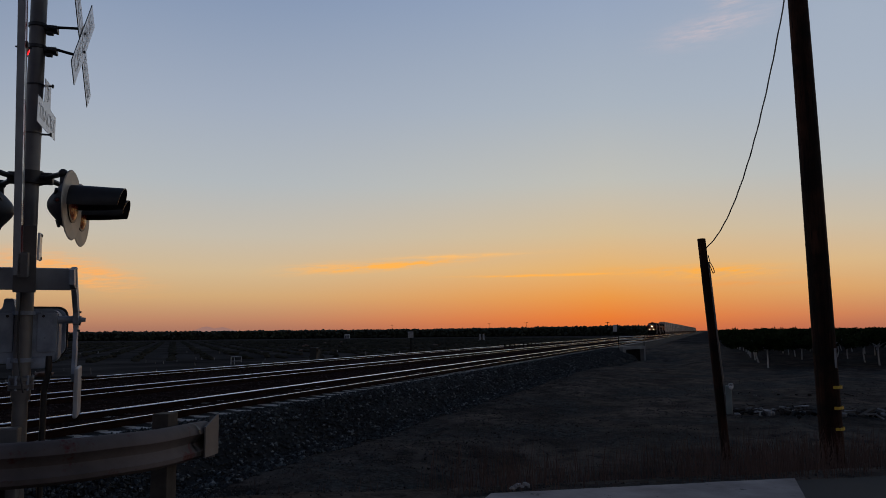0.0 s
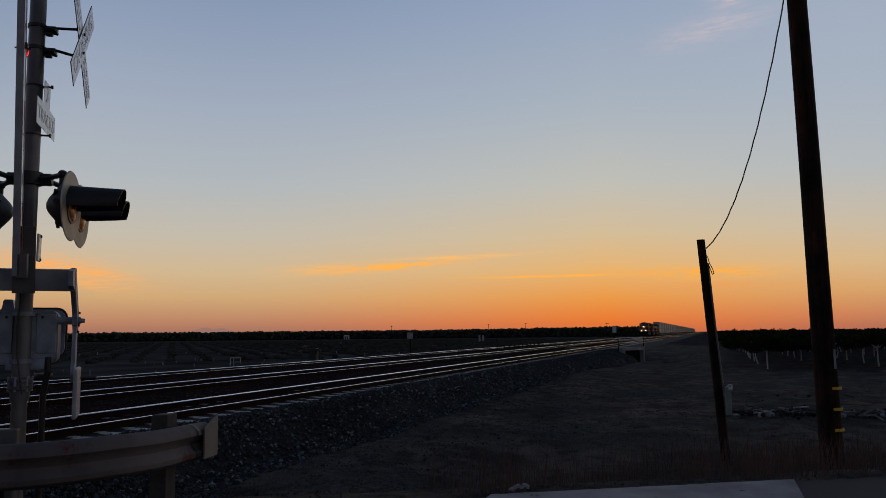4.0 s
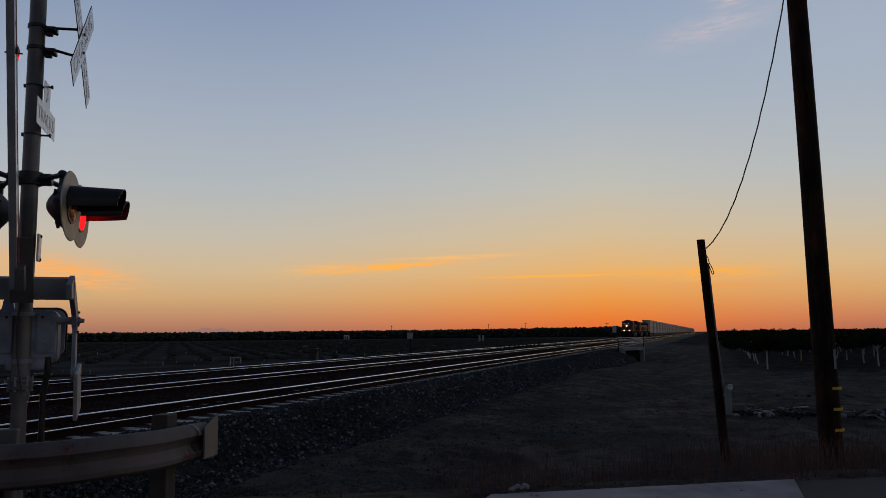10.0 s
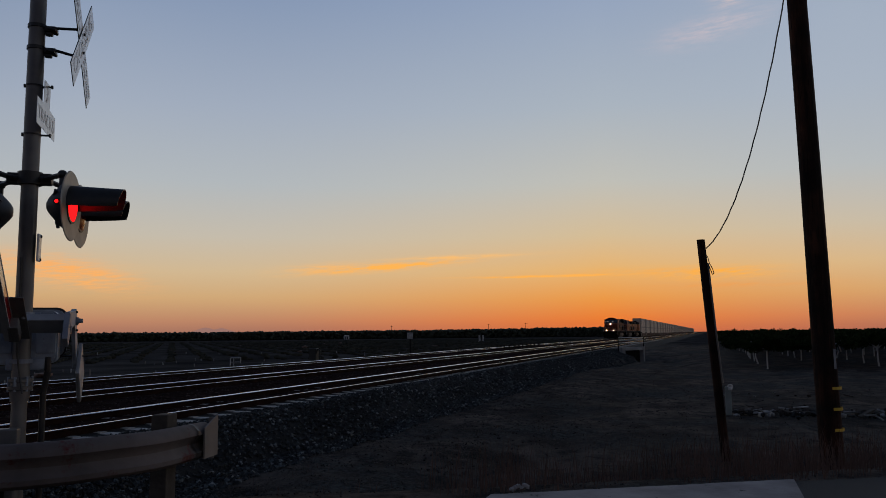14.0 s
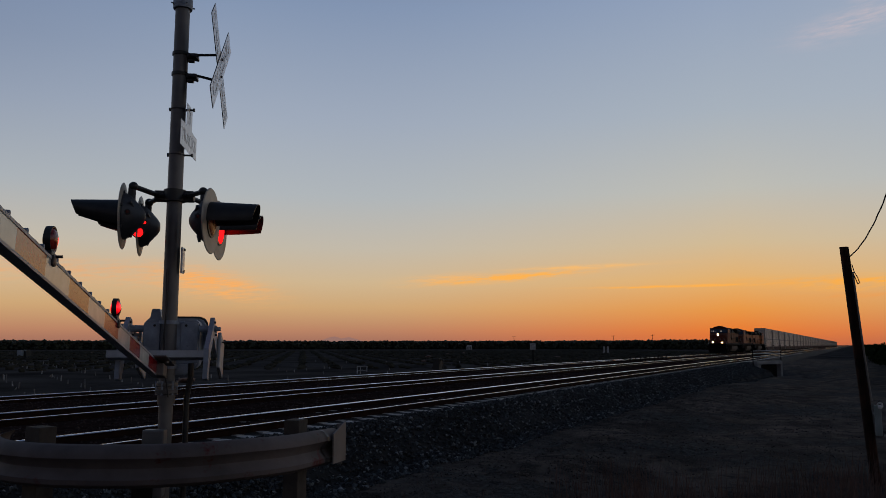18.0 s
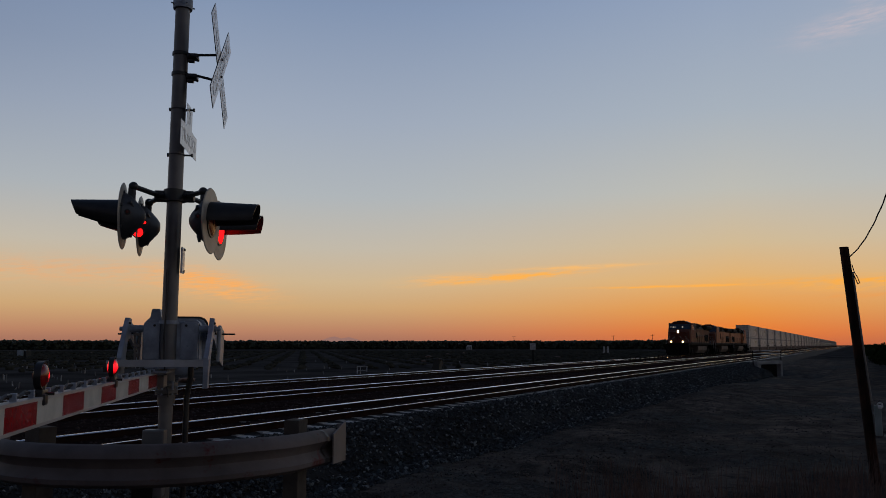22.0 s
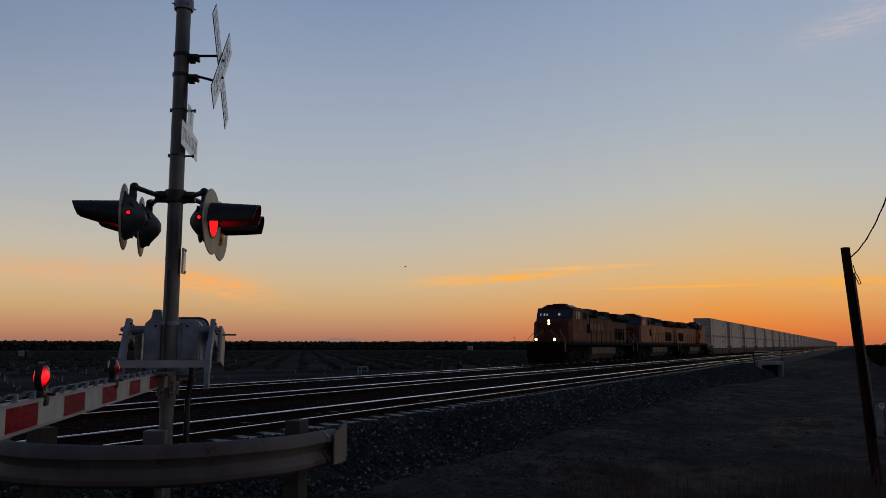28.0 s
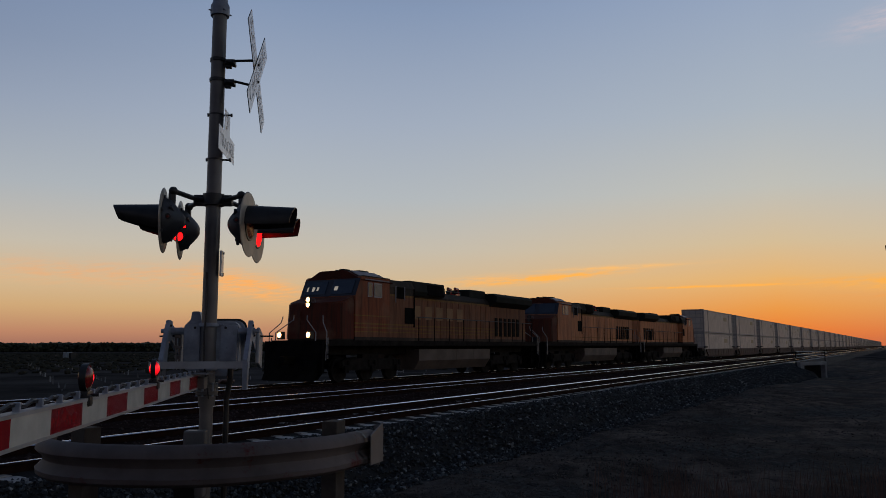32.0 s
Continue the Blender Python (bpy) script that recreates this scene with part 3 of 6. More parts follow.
# crossbuck on two rods
for z0, z1 in ((4.17, 4.18), (3.97, 3.915)):
    bm = tube(B(), [(0.02, 0, z0), (0.14, 0, z0), (0.375, 0, z1)], 0.013)
    part("sign_rod", bm, BLACK, signal)
    bm = B()
    lathe(bm, [(0, 0.07), (0, 0.078), (0.03, 0.078), (0.03, 0.07)], (0, 0, 1), (0, 0, z0 - 0.015))
    box(bm, 0.115, 0, z0 - 0.02, 0.10, 0.09, 0.05, bevel=0.01)
    box(bm, 0.10, 0.0, z0 - 0.05, 0.06, 0.05, 0.05, bevel=0.01)
    for s in (-1, 1):
        rod(bm, (0.09, s * 0.055, z0 - 0.02), (0.16, s * 0.055, z0 - 0.035), 0.013, n=6)
    part("clamp", bm, BLACK, signal, "black pole clamp")


def letters(text, size, mat, parent, at, width=None):
    """Raised lettering of the built-in font, as a mesh."""
    cu = bpy.data.curves.new("lettering", "FONT")
    cu.body, cu.size, cu.extrude, cu.align_x, cu.align_y = text, size, 0.0015, "CENTER", "CENTER"
    ob = new("lettering_source", cu)
    dg = bpy.context.evaluated_depsgraph_get()
    me = bpy.data.meshes.new_from_object(ob.evaluated_get(dg))
    me.materials.clear()
    me.materials.append(mat)
    bpy.data.objects.remove(ob)
    if width:
        w = max(v.co.x for v in me.vertices) - min(v.co.x for v in me.vertices)
        for v in me.vertices:
            v.co.x *= width / w
    return shared("lettering", me, parent, at)


# board faces look along +x of the signal; text reads from -y (near) to +y (far)
FACE = Matrix(((0, 0, 1, 0), (1, 0, 0, 0), (0, 1, 0, 0), (0, 0, 0, 1)))
for k, (ang, lift, words) in enumerate(((45, 0.010, ("CROSSING",)), (-45, 0.0, ("RAIL", "ROAD")))):
    turn = Matrix.Translation((0.368 + lift, 0, 4.048)) @ Matrix.Rotation(radians(ang), 4, "X") @ FACE
    bm = box(B(), 0, 0, 0, 1.19, 0.225, 0.008)
    for f in bm.faces:
        f.material_index = 0 if f.normal.z > 0.5 else 1
    blade = part("crossbuck_blade", bm, [SIGN_WHITE, BLACK], signal, "white crossbuck blade with black lettering", at=turn)
    if k == 0:
        letters("CROSSING", 0.2, SIGN_INK, blade, pose(0, 0, 0.005), 1.0)
        for s in (-1, 1):
            bolt = rod(B(), (s * 0.085 * 0.707, s * 0.085 * 0.707, 0), (s * 0.085 * 0.707, s * 0.085 * 0.707, 0.018), 0.014, n=6)
            part("bolt", bolt, BLACK, blade)
    else:
        letters("RAIL", 0.2, SIGN_INK, blade, pose(-0.355, 0, 0.005), 0.39)
        letters("ROAD", 0.2, SIGN_INK, blade, pose(0.355, 0, 0.005), 0.39)
bm = B()
extrude(bm, [(-0.345, -0.115), (0.345, -0.115), (0.345, 0.1), (0.115, 0.115), (0.115, 0.33), (-0.115, 0.33), (-0.115, 0.115), (-0.345, 0.115)], "z", -0.002, 0.002)
plate = part("tracks_plate", bm, SIGN_WHITE, signal, "white inverted-T plate reading 3 TRACKS", at=Matrix.Translation((0.105, 0.0, 3.33)) @ FACE)
letters("TRACKS", 0.17, SIGN_INK, plate, pose(0, -0.005, 0.003), 0.6)
letters("3", 0.2, SIGN_INK, plate, pose(0, 0.21, 0.003))
for z in (3.62, 3.18):
    bm = B()
    lathe(bm, [(0, 0.07), (0, 0.074), (0.012, 0.074), (0.012, 0.07)], (0, 0, 1), (0, 0, z))
    for s in (-1, 1):
        w = 0.15 if s > 0 else 0.085
        rod(bm, (s * 0.06, 0, z + 0.006), (s * w, 0, z + 0.006), 0.009, n=6)
        rod(bm, (s * (w - 0.015), 0, z + 0.006), (s * w, 0, z + 0.006), 0.018, n=6)
    part("band_clamp", bm, BLACK, signal)
bm = box(B(), 0.095, 0.0, 2.19, 0.02, 0.1, 0.24, bevel=0.008)
plate2 = part("small_plate", bm, SIGN_WHITE, signal, "small blank pale plate")
for z in (2.09, 2.29):
    part("bolt", rod(B(), (0.10, 0.02, z), (0.113, 0.02, z), 0.012, n=6), BLACK, plate2)

# crossarms and the four lamps
bm = B()
lathe(bm, [(0, 0.07), (0, 0.1), (0.11, 0.1), (0.11, 0.07)], (0, 0, 1), (0, 0, 2.74))
for s in (-1, 1):
    box(bm, s * 0.12, 0, 2.79, 0.12, 0.09, 0.1, bevel=0.015)
part("crossarm_clamp", bm, BLACK, signal, "black crossarm casting", True)
LAMP_Z = 2.532
lenses = []
for sy in (-1, 1):
    for sx in (-1, 1):
        end = Vector((sx * 0.30 + (0.035 if sy < 0 else -0.03), sy * 0.4, 2.80 if sx < 0 else 2.765))
        arm = tube(B(), [(0, 0.0, 2.79), (sx * 0.14, sy * 0.06, 2.79), end, end + Vector((0, 0, -0.08))], 0.024)
        bmesh.ops.create_uvsphere(arm, u_segments=12, v_segments=8, radius=0.04, matrix=Matrix.Translation(end))
        part("crossarm", arm, BLACK, signal, "black lamp arm", True)
        o = Vector((sx * 0.37 + 0.035, sy * 0.4, LAMP_Z + (0.03 if sy > 0 else 0.0) - (0.03 if sx > 0 else 0.0)))
        if sy > 0:
            o.x -= 0.065
        place = Matrix.Translation(o) @ Matrix.Rotation(radians(8 if sx < 0 else -4.5), 4, "Z")
        o = Vector((0, 0, 0))
        bm = B()
        lathe(bm, [(-0.178, 0.0), (-0.176, 0.04), (-0.155, 0.075), (-0.06, 0.182), (-0.02, 0.202), (-0.012, 0.206), (0.0, 0.206)], (sx, 0, 0), o, 28)
        box(bm, o.x - sx * 0.06, o.y, o.z + 0.2, 0.06, 0.06, 0.12, bevel=0.012)
        for a in (0.35, 1.25, 1.9, 2.8, 3.7, 5.6):
            rod(bm, (o.x - sx * 0.015, o.y + 0.213 * math.cos(a), o.z + 0.213 * math.sin(a)), (o.x + sx * 0.002, o.y + 0.213 * math.cos(a), o.z + 0.213 * math.sin(a)), 0.016, n=6)
        for a in (0.6, 2.6, 4.4):
            rod(bm, (o.x - sx * 0.09, o.y + 0.14 * math.cos(a), o.z + 0.14 * math.sin(a)), (o.x - sx * 0.07, o.y + 0.2 * math.cos(a), o.z + 0.2 * math.sin(a)), 0.014, n=6)
        lamp = part("flasher_lamp", bm, LAMP_BODY, signal, "black flasher lamp housing", True, at=place)
        bm = B()
        lathe(bm, [(0.0, 0.15), (0.0, 0.288), (0.004, 0.294), (0.010, 0.288), (0.010, 0.15)], (sx, 0, 0), o, 40)
        part("background_disc", bm, DISC, lamp, "round dark target disc", True)
        # visor: a long tube, cut away below next to the lens
        bm = B()
        n, m, skins = 24, 8, []
        for thick in (0.0, 0.007):
            grid = []
            for q in range(m + 1):
                f = q / m
                span = (94 + 14 * f) if sx > 0 else (124 + 20 * f)
                r = (0.176 - 0.054 * f if sx > 0 else 0.15 - 0.078 * f) - thick
                row = []
                for k in range(n + 1):
                    a = radians(90 - span + 2 * span * k / n)
                    length = f * (0.42 - 0.03 * (1 - math.sin(a)))
                    row.append(bm.verts.new((o.x + sx * (0.009 + length), o.y + r * math.cos(a), o.z - 0.006 + (0.034 if sx > 0 else 0.062) * f + r * math.sin(a))))
                grid.append(row)
            skins.append(grid)
            for q in range(m):
                for k in range(n):
                    bm.faces.new((grid[q][k], grid[q][k + 1], grid[q + 1][k + 1], grid[q + 1][k]))
        for k in range(n):
            bm.faces.new((skins[0][m][k], skins[0][m][k + 1], skins[1][m][k + 1], skins[1][m][k]))
        for q in range(m):
            for k in (0, n):
                bm.faces.new((skins[0][q][k], skins[0][q + 1][k], skins[1][q + 1][k], skins[1][q][k]))
        part("visor", bm, BLACK, lamp, "long black visor", True)
        # the lens turns its lit side out in time with the flashes
        bm = B()
        for side, mi in ((1, 0), (-1, 1)):
            v0 = len(bm.faces)
            lathe(bm, [(0.030, 0.0001), (0.028, 0.045), (0.022, 0.09), (0.008, 0.13)], (side * sx, 0, 0), (0, 0, 0), 24)
            bm.faces.ensure_lookup_table()
            for f in bm.faces[v0:]:
                f.material_index = mi
        v0 = len(bm.faces)
        lathe(bm, [(-0.0085, 0.129), (-0.007, 0.15), (0.007, 0.15), (0.0085, 0.129)], (sx, 0, 0), (0, 0, 0), 24)
        bm.faces.ensure_lookup_table()
        for f in bm.faces[v0:]:
            f.material_index = 2
        lens = part("lens", bm, [RED_LIT, RED_OFF, BLACK], lamp, "round red lens", True, at=Matrix.Translation(o + Vector((sx * 0.012, 0, 0))))
        lenses.append((lens, o + Vector((sx * 0.012, 0, 0)), sy < 0))
        # peephole in the side of the housing, turning with the lens
        bm = B()
        for side, mi in ((-1, 0), (1, 1)):
            v0 = len(bm.faces)
            lathe(bm, [(0.011, 0.0001), (0.008, 0.011), (0.0, 0.0165)], (0, side, 0), (0, 0, 0), 12)
            bm.faces.ensure_lookup_table()
            for f in bm.faces[v0:]:
                f.material_index = mi
        hole = o + Vector((-sx * 0.055, -0.192, 0.01))
        part("peephole_rim", rod(B(), hole + Vector((0, 0.05, 0)), hole + Vector((0, -0.003, 0)), 0.026, n=12), BLACK, lamp)
        peep = part("peephole", bm, [RED_LIT, RED_OFF], lamp, "small red side peephole", True, at=Matrix.Translation(hole))
        lenses.append((peep, hole, sy < 0))
        if sy > 0 and sx < 0:
            # added glowing disc for the red light seen beside this lamp's target
            bm = B()
            for side, mi in ((-1, 0), (1, 1)):
                v0 = len(bm.faces)
                lathe(bm, [(0.012, 0.0001), (0.009, 0.034), (0.0, 0.05)], (0, side, 0), (0, 0, 0), 16)
                bm.faces.ensure_lookup_table()
                for f in bm.faces[v0:]:
                    f.material_index = mi
            hole = o + Vector((0.0, -0.19, -0.085))
            part("red_glow_rim", rod(B(), hole + Vector((0, 0.06, 0)), hole + Vector((0, -0.002, 0)), 0.055, n=16), BLACK, lamp)
            wide = part("side_window", bm, [RED_LIT, BLACK], lamp, "round red disc added for the far lamp's glow", True, at=Matrix.Translation(hole))
            lenses.append((wide, hole, False))

# gate mechanism housing
def rounded(x0, x1, z0, z1, r):
    """Outline of a plate with round corners."""
    out = []
    for cx, cz, a0 in ((x1 - r, z1 - r, 0), (x0 + r, z1 - r, 90), (x0 + r, z0 + r, 180), (x1 - r, z0 + r, 270)):
        out += [(cx + r * math.cos(radians(a0 + 18 * k)), cz + r * math.sin(radians(a0 + 18 * k))) for k in range(6)]
    return out


bm = B()
extrude(bm, rounded(-0.23, 0.27, 1.19, 1.65, 0.07), "y", 0.03, 0.27)
extrude(bm, rounded(-0.215, 0.255, 1.205, 1.635, 0.06), "y", 0.015, 0.03)
for x, w in ((-0.15, 0.15), (0.18, 0.16)):
    box(bm, x, 0.02, 1.45, w, 0.05, 0.34, bevel=0.022)
extrude(bm, [(-0.235, 1.54), (-0.215, 1.63), (-0.18, 1.67), (-0.17, 1.735), (-0.16, 1.745), (-0.105, 1.745), (-0.097, 1.735), (-0.085, 1.67), (-0.06, 1.63)], "y", 0.08, 0.2)
box(bm, 0.03, 0.1, 1.19, 0.3, 0.22, 0.1, bevel=0.02)
extrude(bm, rounded(-0.215, 0.3, 1.24, 1.665, 0.08), "y", 0.27, 0.32)
house = part("gate_mechanism", bm, CAST, signal, "grey cast gate mechanism housing", True, at=Matrix.Rotation(radians(5.1), 4, "Z"))
part("cover_seal", extrude(B(), rounded(-0.225, 0.315, 1.23, 1.685, 0.09), "y", 0.32, 0.345), BLACK, house, "black rubber cover seal")
for x in (-0.125, 0.15):
    part("bolt", rod(B(), (x, -0.015, 1.59), (x, 0.03, 1.59), 0.013, n=6), BLACK, house)
for z in (1.2, 1.6):
    bm = B()
    lathe(bm, [(0, 0.07), (0, 0.088), (0.035, 0.088), (0.035, 0.07)], (0, 0, 1), (0, 0, z))
    rod(bm, (-0.12, 0.02, z + 0.017), (0.13, 0.02, z + 0.017), 0.014, n=8)
    part("mounting_band", bm, CAST, signal)

# the gate turns on a shaft through the housing; built lowered, pointing at -y
PIVOT = Vector((0.0, 0.05, 1.56))
SKEW = 5.1
bm = rod(B(), (-0.41, 0, 0), (0.41, 0, 0), 0.033, n=14)
rod(bm, (0.41, 0, 0), (0.445, 0, 0), 0.022, 0.018, n=12)
rod(bm, (-0.41, 0, 0), (-0.44, 0, 0), 0.022, 0.018, n=12)
gate = part("gate_arm", bm, CAST, signal, "gate arm on its shaft with side levers", True, at=Matrix.Translation(PIVOT) @ Matrix.Rotation(radians(SKEW), 4, "Z"))
for x, tail, foot, reach in ((-0.37, 0.3, -0.5, 0.34), (0.37, 0.32, -0.52, 0.49)):
    bm = B()
    extrude(bm, [(-reach, foot), (0.12 - reach, foot), (0.19 - reach, -0.3), (-0.08, -0.1), (0.02, -0.09), (0.1, 0.0), (0.06, 0.09), (-0.04, 0.1), (-0.12, 0.02), (-reach, -0.26)], "x", x - 0.02, x + 0.02)
    part("side_lever", bm, CAST, gate, "grey steel side lever")
    bm = B()
    extrude(bm, [(0.0, -0.06), (tail + 0.12, -0.2), (tail + 0.2, -0.14), (tail + 0.12, 0.0), (0.02, 0.07)], "x", x - 0.015, x + 0.015)
    part("tail_lever", bm, CAST, gate)
    bm = box(B(), x + 0.035, 0.60, -0.16, 0.035, 0.42, 0.36, Matrix.Rotation(radians(-8), 3, "X"), 0.012)
    part("counterweight", bm, GALV, gate, "flat grey counterweight plate")
    for k in range(4):
        part("bolt", rod(B(), (x + 0.01, -0.06 + 0.05 * k, 0.05 - 0.03 * k), (x + 0.036, -0.06 + 0.05 * k, 0.05 - 0.03 * k), 0.01, n=6), BLACK, gate)
bm = B()
extrude(bm, [(-0.48, -0.335), (-0.30, -0.335), (-0.30, -0.275), (-0.31, -0.275), (-0.31, -0.325), (-0.47, -0.325), (-0.47, -0.275), (-0.48, -0.275)], "x", -0.44, 0.395)
part("cross_channel", bm, GALV, gate, "galvanised cross channel")
bm = B()
rod(bm, (-0.315, 0.04, -0.02), (-0.295, 0.0, -0.3), 0.011, n=8)
rod(bm, (-0.275, 0.05, -0.02), (-0.275, 0.02, -0.3), 0.009, n=8)
for z, w in ((-0.05, 0.06), (-0.15, 0.075), (-0.24, 0.055)):
    box(bm, -0.292, 0.03, z, w, 0.04, 0.03, Matrix.Rotation(0.2, 3, "Y"), 0.006)
part("buffer_linkage", bm, SHOE, gate, "pale slim buffer linkage")
part("counterweight_rod", rod(B(), (-0.55, 0.5, -0.04), (0.55, 0.5, -0.04), 0.008, n=8), BLACK, gate, "thin dark rod through the counterweights")
bm = B()
box(bm, 0.01, -0.52, -0.455, 0.08, 0.2, 0.1, bevel=0.008)
box(bm, 0.01, -0.56, -0.375, 0.17, 0.55, 0.012, bevel=0.004)
for q in (-0.05, 0.07):
    rod(bm, (q, -0.58, -0.4), (q, -0.58, -0.36), 0.016, n=6)
part("arm_bracket", bm, MAST, gate)
ARM_X, ARM_Z, ARM_L = -0.03, -0.442, 6.4
ARM_H = 0.108
stripe, d, k = 0.406, 0.623, 0
while d < ARM_L:
    e = min(d + stripe, ARM_L)
    part("stripe", box(B(), ARM_X, -(d + e) / 2, ARM_Z, 0.048, e - d, ARM_H - 0.008), STRIPE_RED if k % 2 == 0 else STRIPE_WHITE, gate)
    d, k = e, k + 1
for s in (-1, 1):
    part("edge_strip", box(B(), ARM_X, -(ARM_L + 0.44) / 2, ARM_Z + s * (ARM_H / 2 + 0.002), 0.054, ARM_L - 0.44, 0.014), GALV, gate, "pale aluminium edge strip")
for k in range(25):
    y = -0.66 - 0.23 * k
    top = ARM_Z + ARM_H / 2 + 0.004
    part("cable_clip", box(B(), ARM_X, y, top + 0.018, 0.026, 0.016, 0.042, bevel=0.004), CAST, gate)
sag = [Vector((ARM_X - 0.01, -0.5 - 0.075 * k, ARM_Z + ARM_H / 2 + 0.030 + 0.008 * math.sin(k * 2.1))) for k in range(76)]
part("lamp_cable", tube(B(), sag, 0.009, 5), BLACK, gate, "black lamp cable")
gate_lamps = []
for y, odd in ((-2.26, False), (-3.76, True), (-6.2, False)):
    top = ARM_Z + ARM_H / 2
    bm = B()
    box(bm, ARM_X, y, top + 0.01, 0.05, 0.09, 0.06, bevel=0.01)
    rod(bm, (ARM_X, y, top + 0.0), (ARM_X, y, top + 0.07), 0.02, n=8)
    rod(bm, (ARM_X - 0.06, y, top + 0.02), (ARM_X + 0.06, y, top + 0.02), 0.007, n=6)
    lathe(bm, [(-0.013, 0.054), (-0.015, 0.063), (0.015, 0.063), (0.013, 0.054)], (1, 0, 0), (ARM_X, y, top + 0.1), 24)
    box(bm, ARM_X, y - 0.02, top - 0.005, 0.075, 0.05, 0.05, bevel=0.012)
    box(bm, ARM_X - 0.02, y + 0.045, top + 0.03, 0.03, 0.06, 0.025, Matrix.Rotation(0.4, 3, "X"), 0.008)
    part("lamp_bracket", bm, BLACK, gate, "black gate lamp frame", True)
    c = Vector((ARM_X, y, top + 0.1))
    # a round lens, one half lit and one dark, rolling over in time with the flashes
    bm = B()
    for side in (1, -1):
        lathe(bm, [(0.032, 0.0001), (0.030, 0.02), (0.023, 0.04), (0.011, 0.053), (0.0, 0.058)], (side, 0, 0), (0, 0, 0), 24)
    bmesh.ops.remove_doubles(bm, verts=bm.verts[:], dist=0.0004)
    for f in bm.faces:
        q = f.calc_center_median()
        f.material_index = 0 if q.y < -0.45 * math.hypot(q.y, q.z) else 1
    lens = part("gate_lamp", bm, [LAMP_LIT, RED_GLASS], gate, "small round red gate lamp", True, at=Matrix.Translation(c))
    gate_lamps.append((lens, c, odd))


# ---------- guardrail round the mast ----------
guard = thing("guardrail", pose(0, 0, -0.14), "short curved corrugated steel guardrail shielding the signal mast", "guardrail")
W_BEAM = [(0.0, -0.128), (0.03, -0.124), (0.066, -0.098), (0.072, -0.066), (0.03, -0.022), (0.021, 0.0), (0.03, 0.026), (0.076, 0.07), (0.070, 0.105), (0.035, 0.142), (0.0, 0.155)]


def guard_path(t):
    """The rail's line in the signal's own axes: across in front of the mast, bent back at one end."""
    keys = [(1.52, -0.55), (1.42, -0.86), (1.18, -1.40), (0.83, -1.76), (0.45, -1.92), (0.08, -1.92), (-0.32, -1.82), (-0.66, -1.60), (-0.88, -1.25), (-0.92, -0.80)]
    u = t * (len(keys) - 1)
    i = min(int(u), len(keys) - 2)
    f = u - i
    k = [Vector(keys[max(0, min(len(keys) - 1, j))]) for j in (i - 1, i, i + 1, i + 2)]
    return 0.5 * ((2 * k[1]) + (k[2] - k[0]) * f + (2 * k[0] - 5 * k[1] + 4 * k[2] - k[3]) * f * f + (3 * k[1] - k[0] - 3 * k[2] + k[3]) * f ** 3)


def guard_at(t):
    q = guard_path(t)
    d = (guard_path(min(1, t + 0.01)) - guard_path(max(0, t - 0.01))).normalized()
    out = Vector((d.y, -d.x))
    if out.dot(q) < 0:
        out = -out
    base = Vector((MX, MY, 0))
    return base + E1 * q.x + E2 * q.y, E1 * out.x + E2 * out.y, 0.605 - 0.05 * max(0.0, 1 - t / 0.3)


bm, n = B(), 48
rings = []
for j in range(n + 1):
    c, o, z = guard_at(j / n)
    rings.append([bm.verts.new(c + o * (u * s + w) + Vector((0, 0, z + v))) for s, w, prof in ((1, 0.0, W_BEAM), (1, -0.004, W_BEAM[::-1])) for u, v in prof])
m = len(rings[0])
for a, b in zip(rings, rings[1:]):
    for k in range(m):
        bm.faces.new((a[k], a[(k + 1) % m], b[(k + 1) % m], b[k]))
bm.faces.new(rings[0]), bm.faces.new(rings[-1][::-1])
part("beam", bm, GUARD, guard, "dusty corrugated steel beam with scraped red paint", True, at=pose(0, 0, 0))
c, o, z = guard_at(0.0)
c1, _, _ = guard_at(0.04)
along = (c - c1).normalized()
bm = B()
rot = Matrix((along, o, Vector((0, 0, 1)))).transposed()
mid = c + along * 0.05 + o * 0.035 + Vector((0, 0, z + 0.01))
c2, o2, z2 = guard_at(0.098)
u0, u1 = c2 + o2 * 0.088 + Vector((0, 0, z2)), c + along * 0.1 + o * 0.07 + Vector((0, 0, z + 0.03))
vs = [bm.verts.new(p + o * q + Vector((0, 0, h))) for p, hh in ((u0, 0.118), (u1 + Vector((0, 0, 0.012)), 0.165)) for q in (0.0, 0.012) for h in (-hh, hh)]
for f in ((0, 1, 3, 2), (4, 6, 7, 5), (0, 4, 5, 1), (2, 3, 7, 6), (1, 5, 7, 3), (0, 2, 6, 4)):
    bm.faces.new([vs[i] for i in f])
mid = c + along * 0.125 + o * 0.02 + Vector((0, 0, z + 0.01))
box(bm, *mid, 0.012, 0.05, 0.34, rot, 0.003)
part("end_shoe", bm, SHOE, guard, "folded end shoe", at=pose(0, 0, 0))
# black strip along the corrugation paints the shadow beside the end shoe
bm = B()
lip = [[bm.verts.new(guard_at(t)[0] + guard_at(t)[1] * (u + 0.012) + Vector((0, 0, guard_at(t)[2] + v))) for u, v in W_BEAM] for t in (0.112, 0.119)]
for k in range(len(W_BEAM) - 1):
    bm.faces.new((lip[0][k], lip[0][k + 1], lip[1][k + 1], lip[1][k]))
part("shoe_shadow_strip", bm, BLACK, guard, "black strip drawn as the end shoe's curved shadow", at=pose(0, 0, 0))
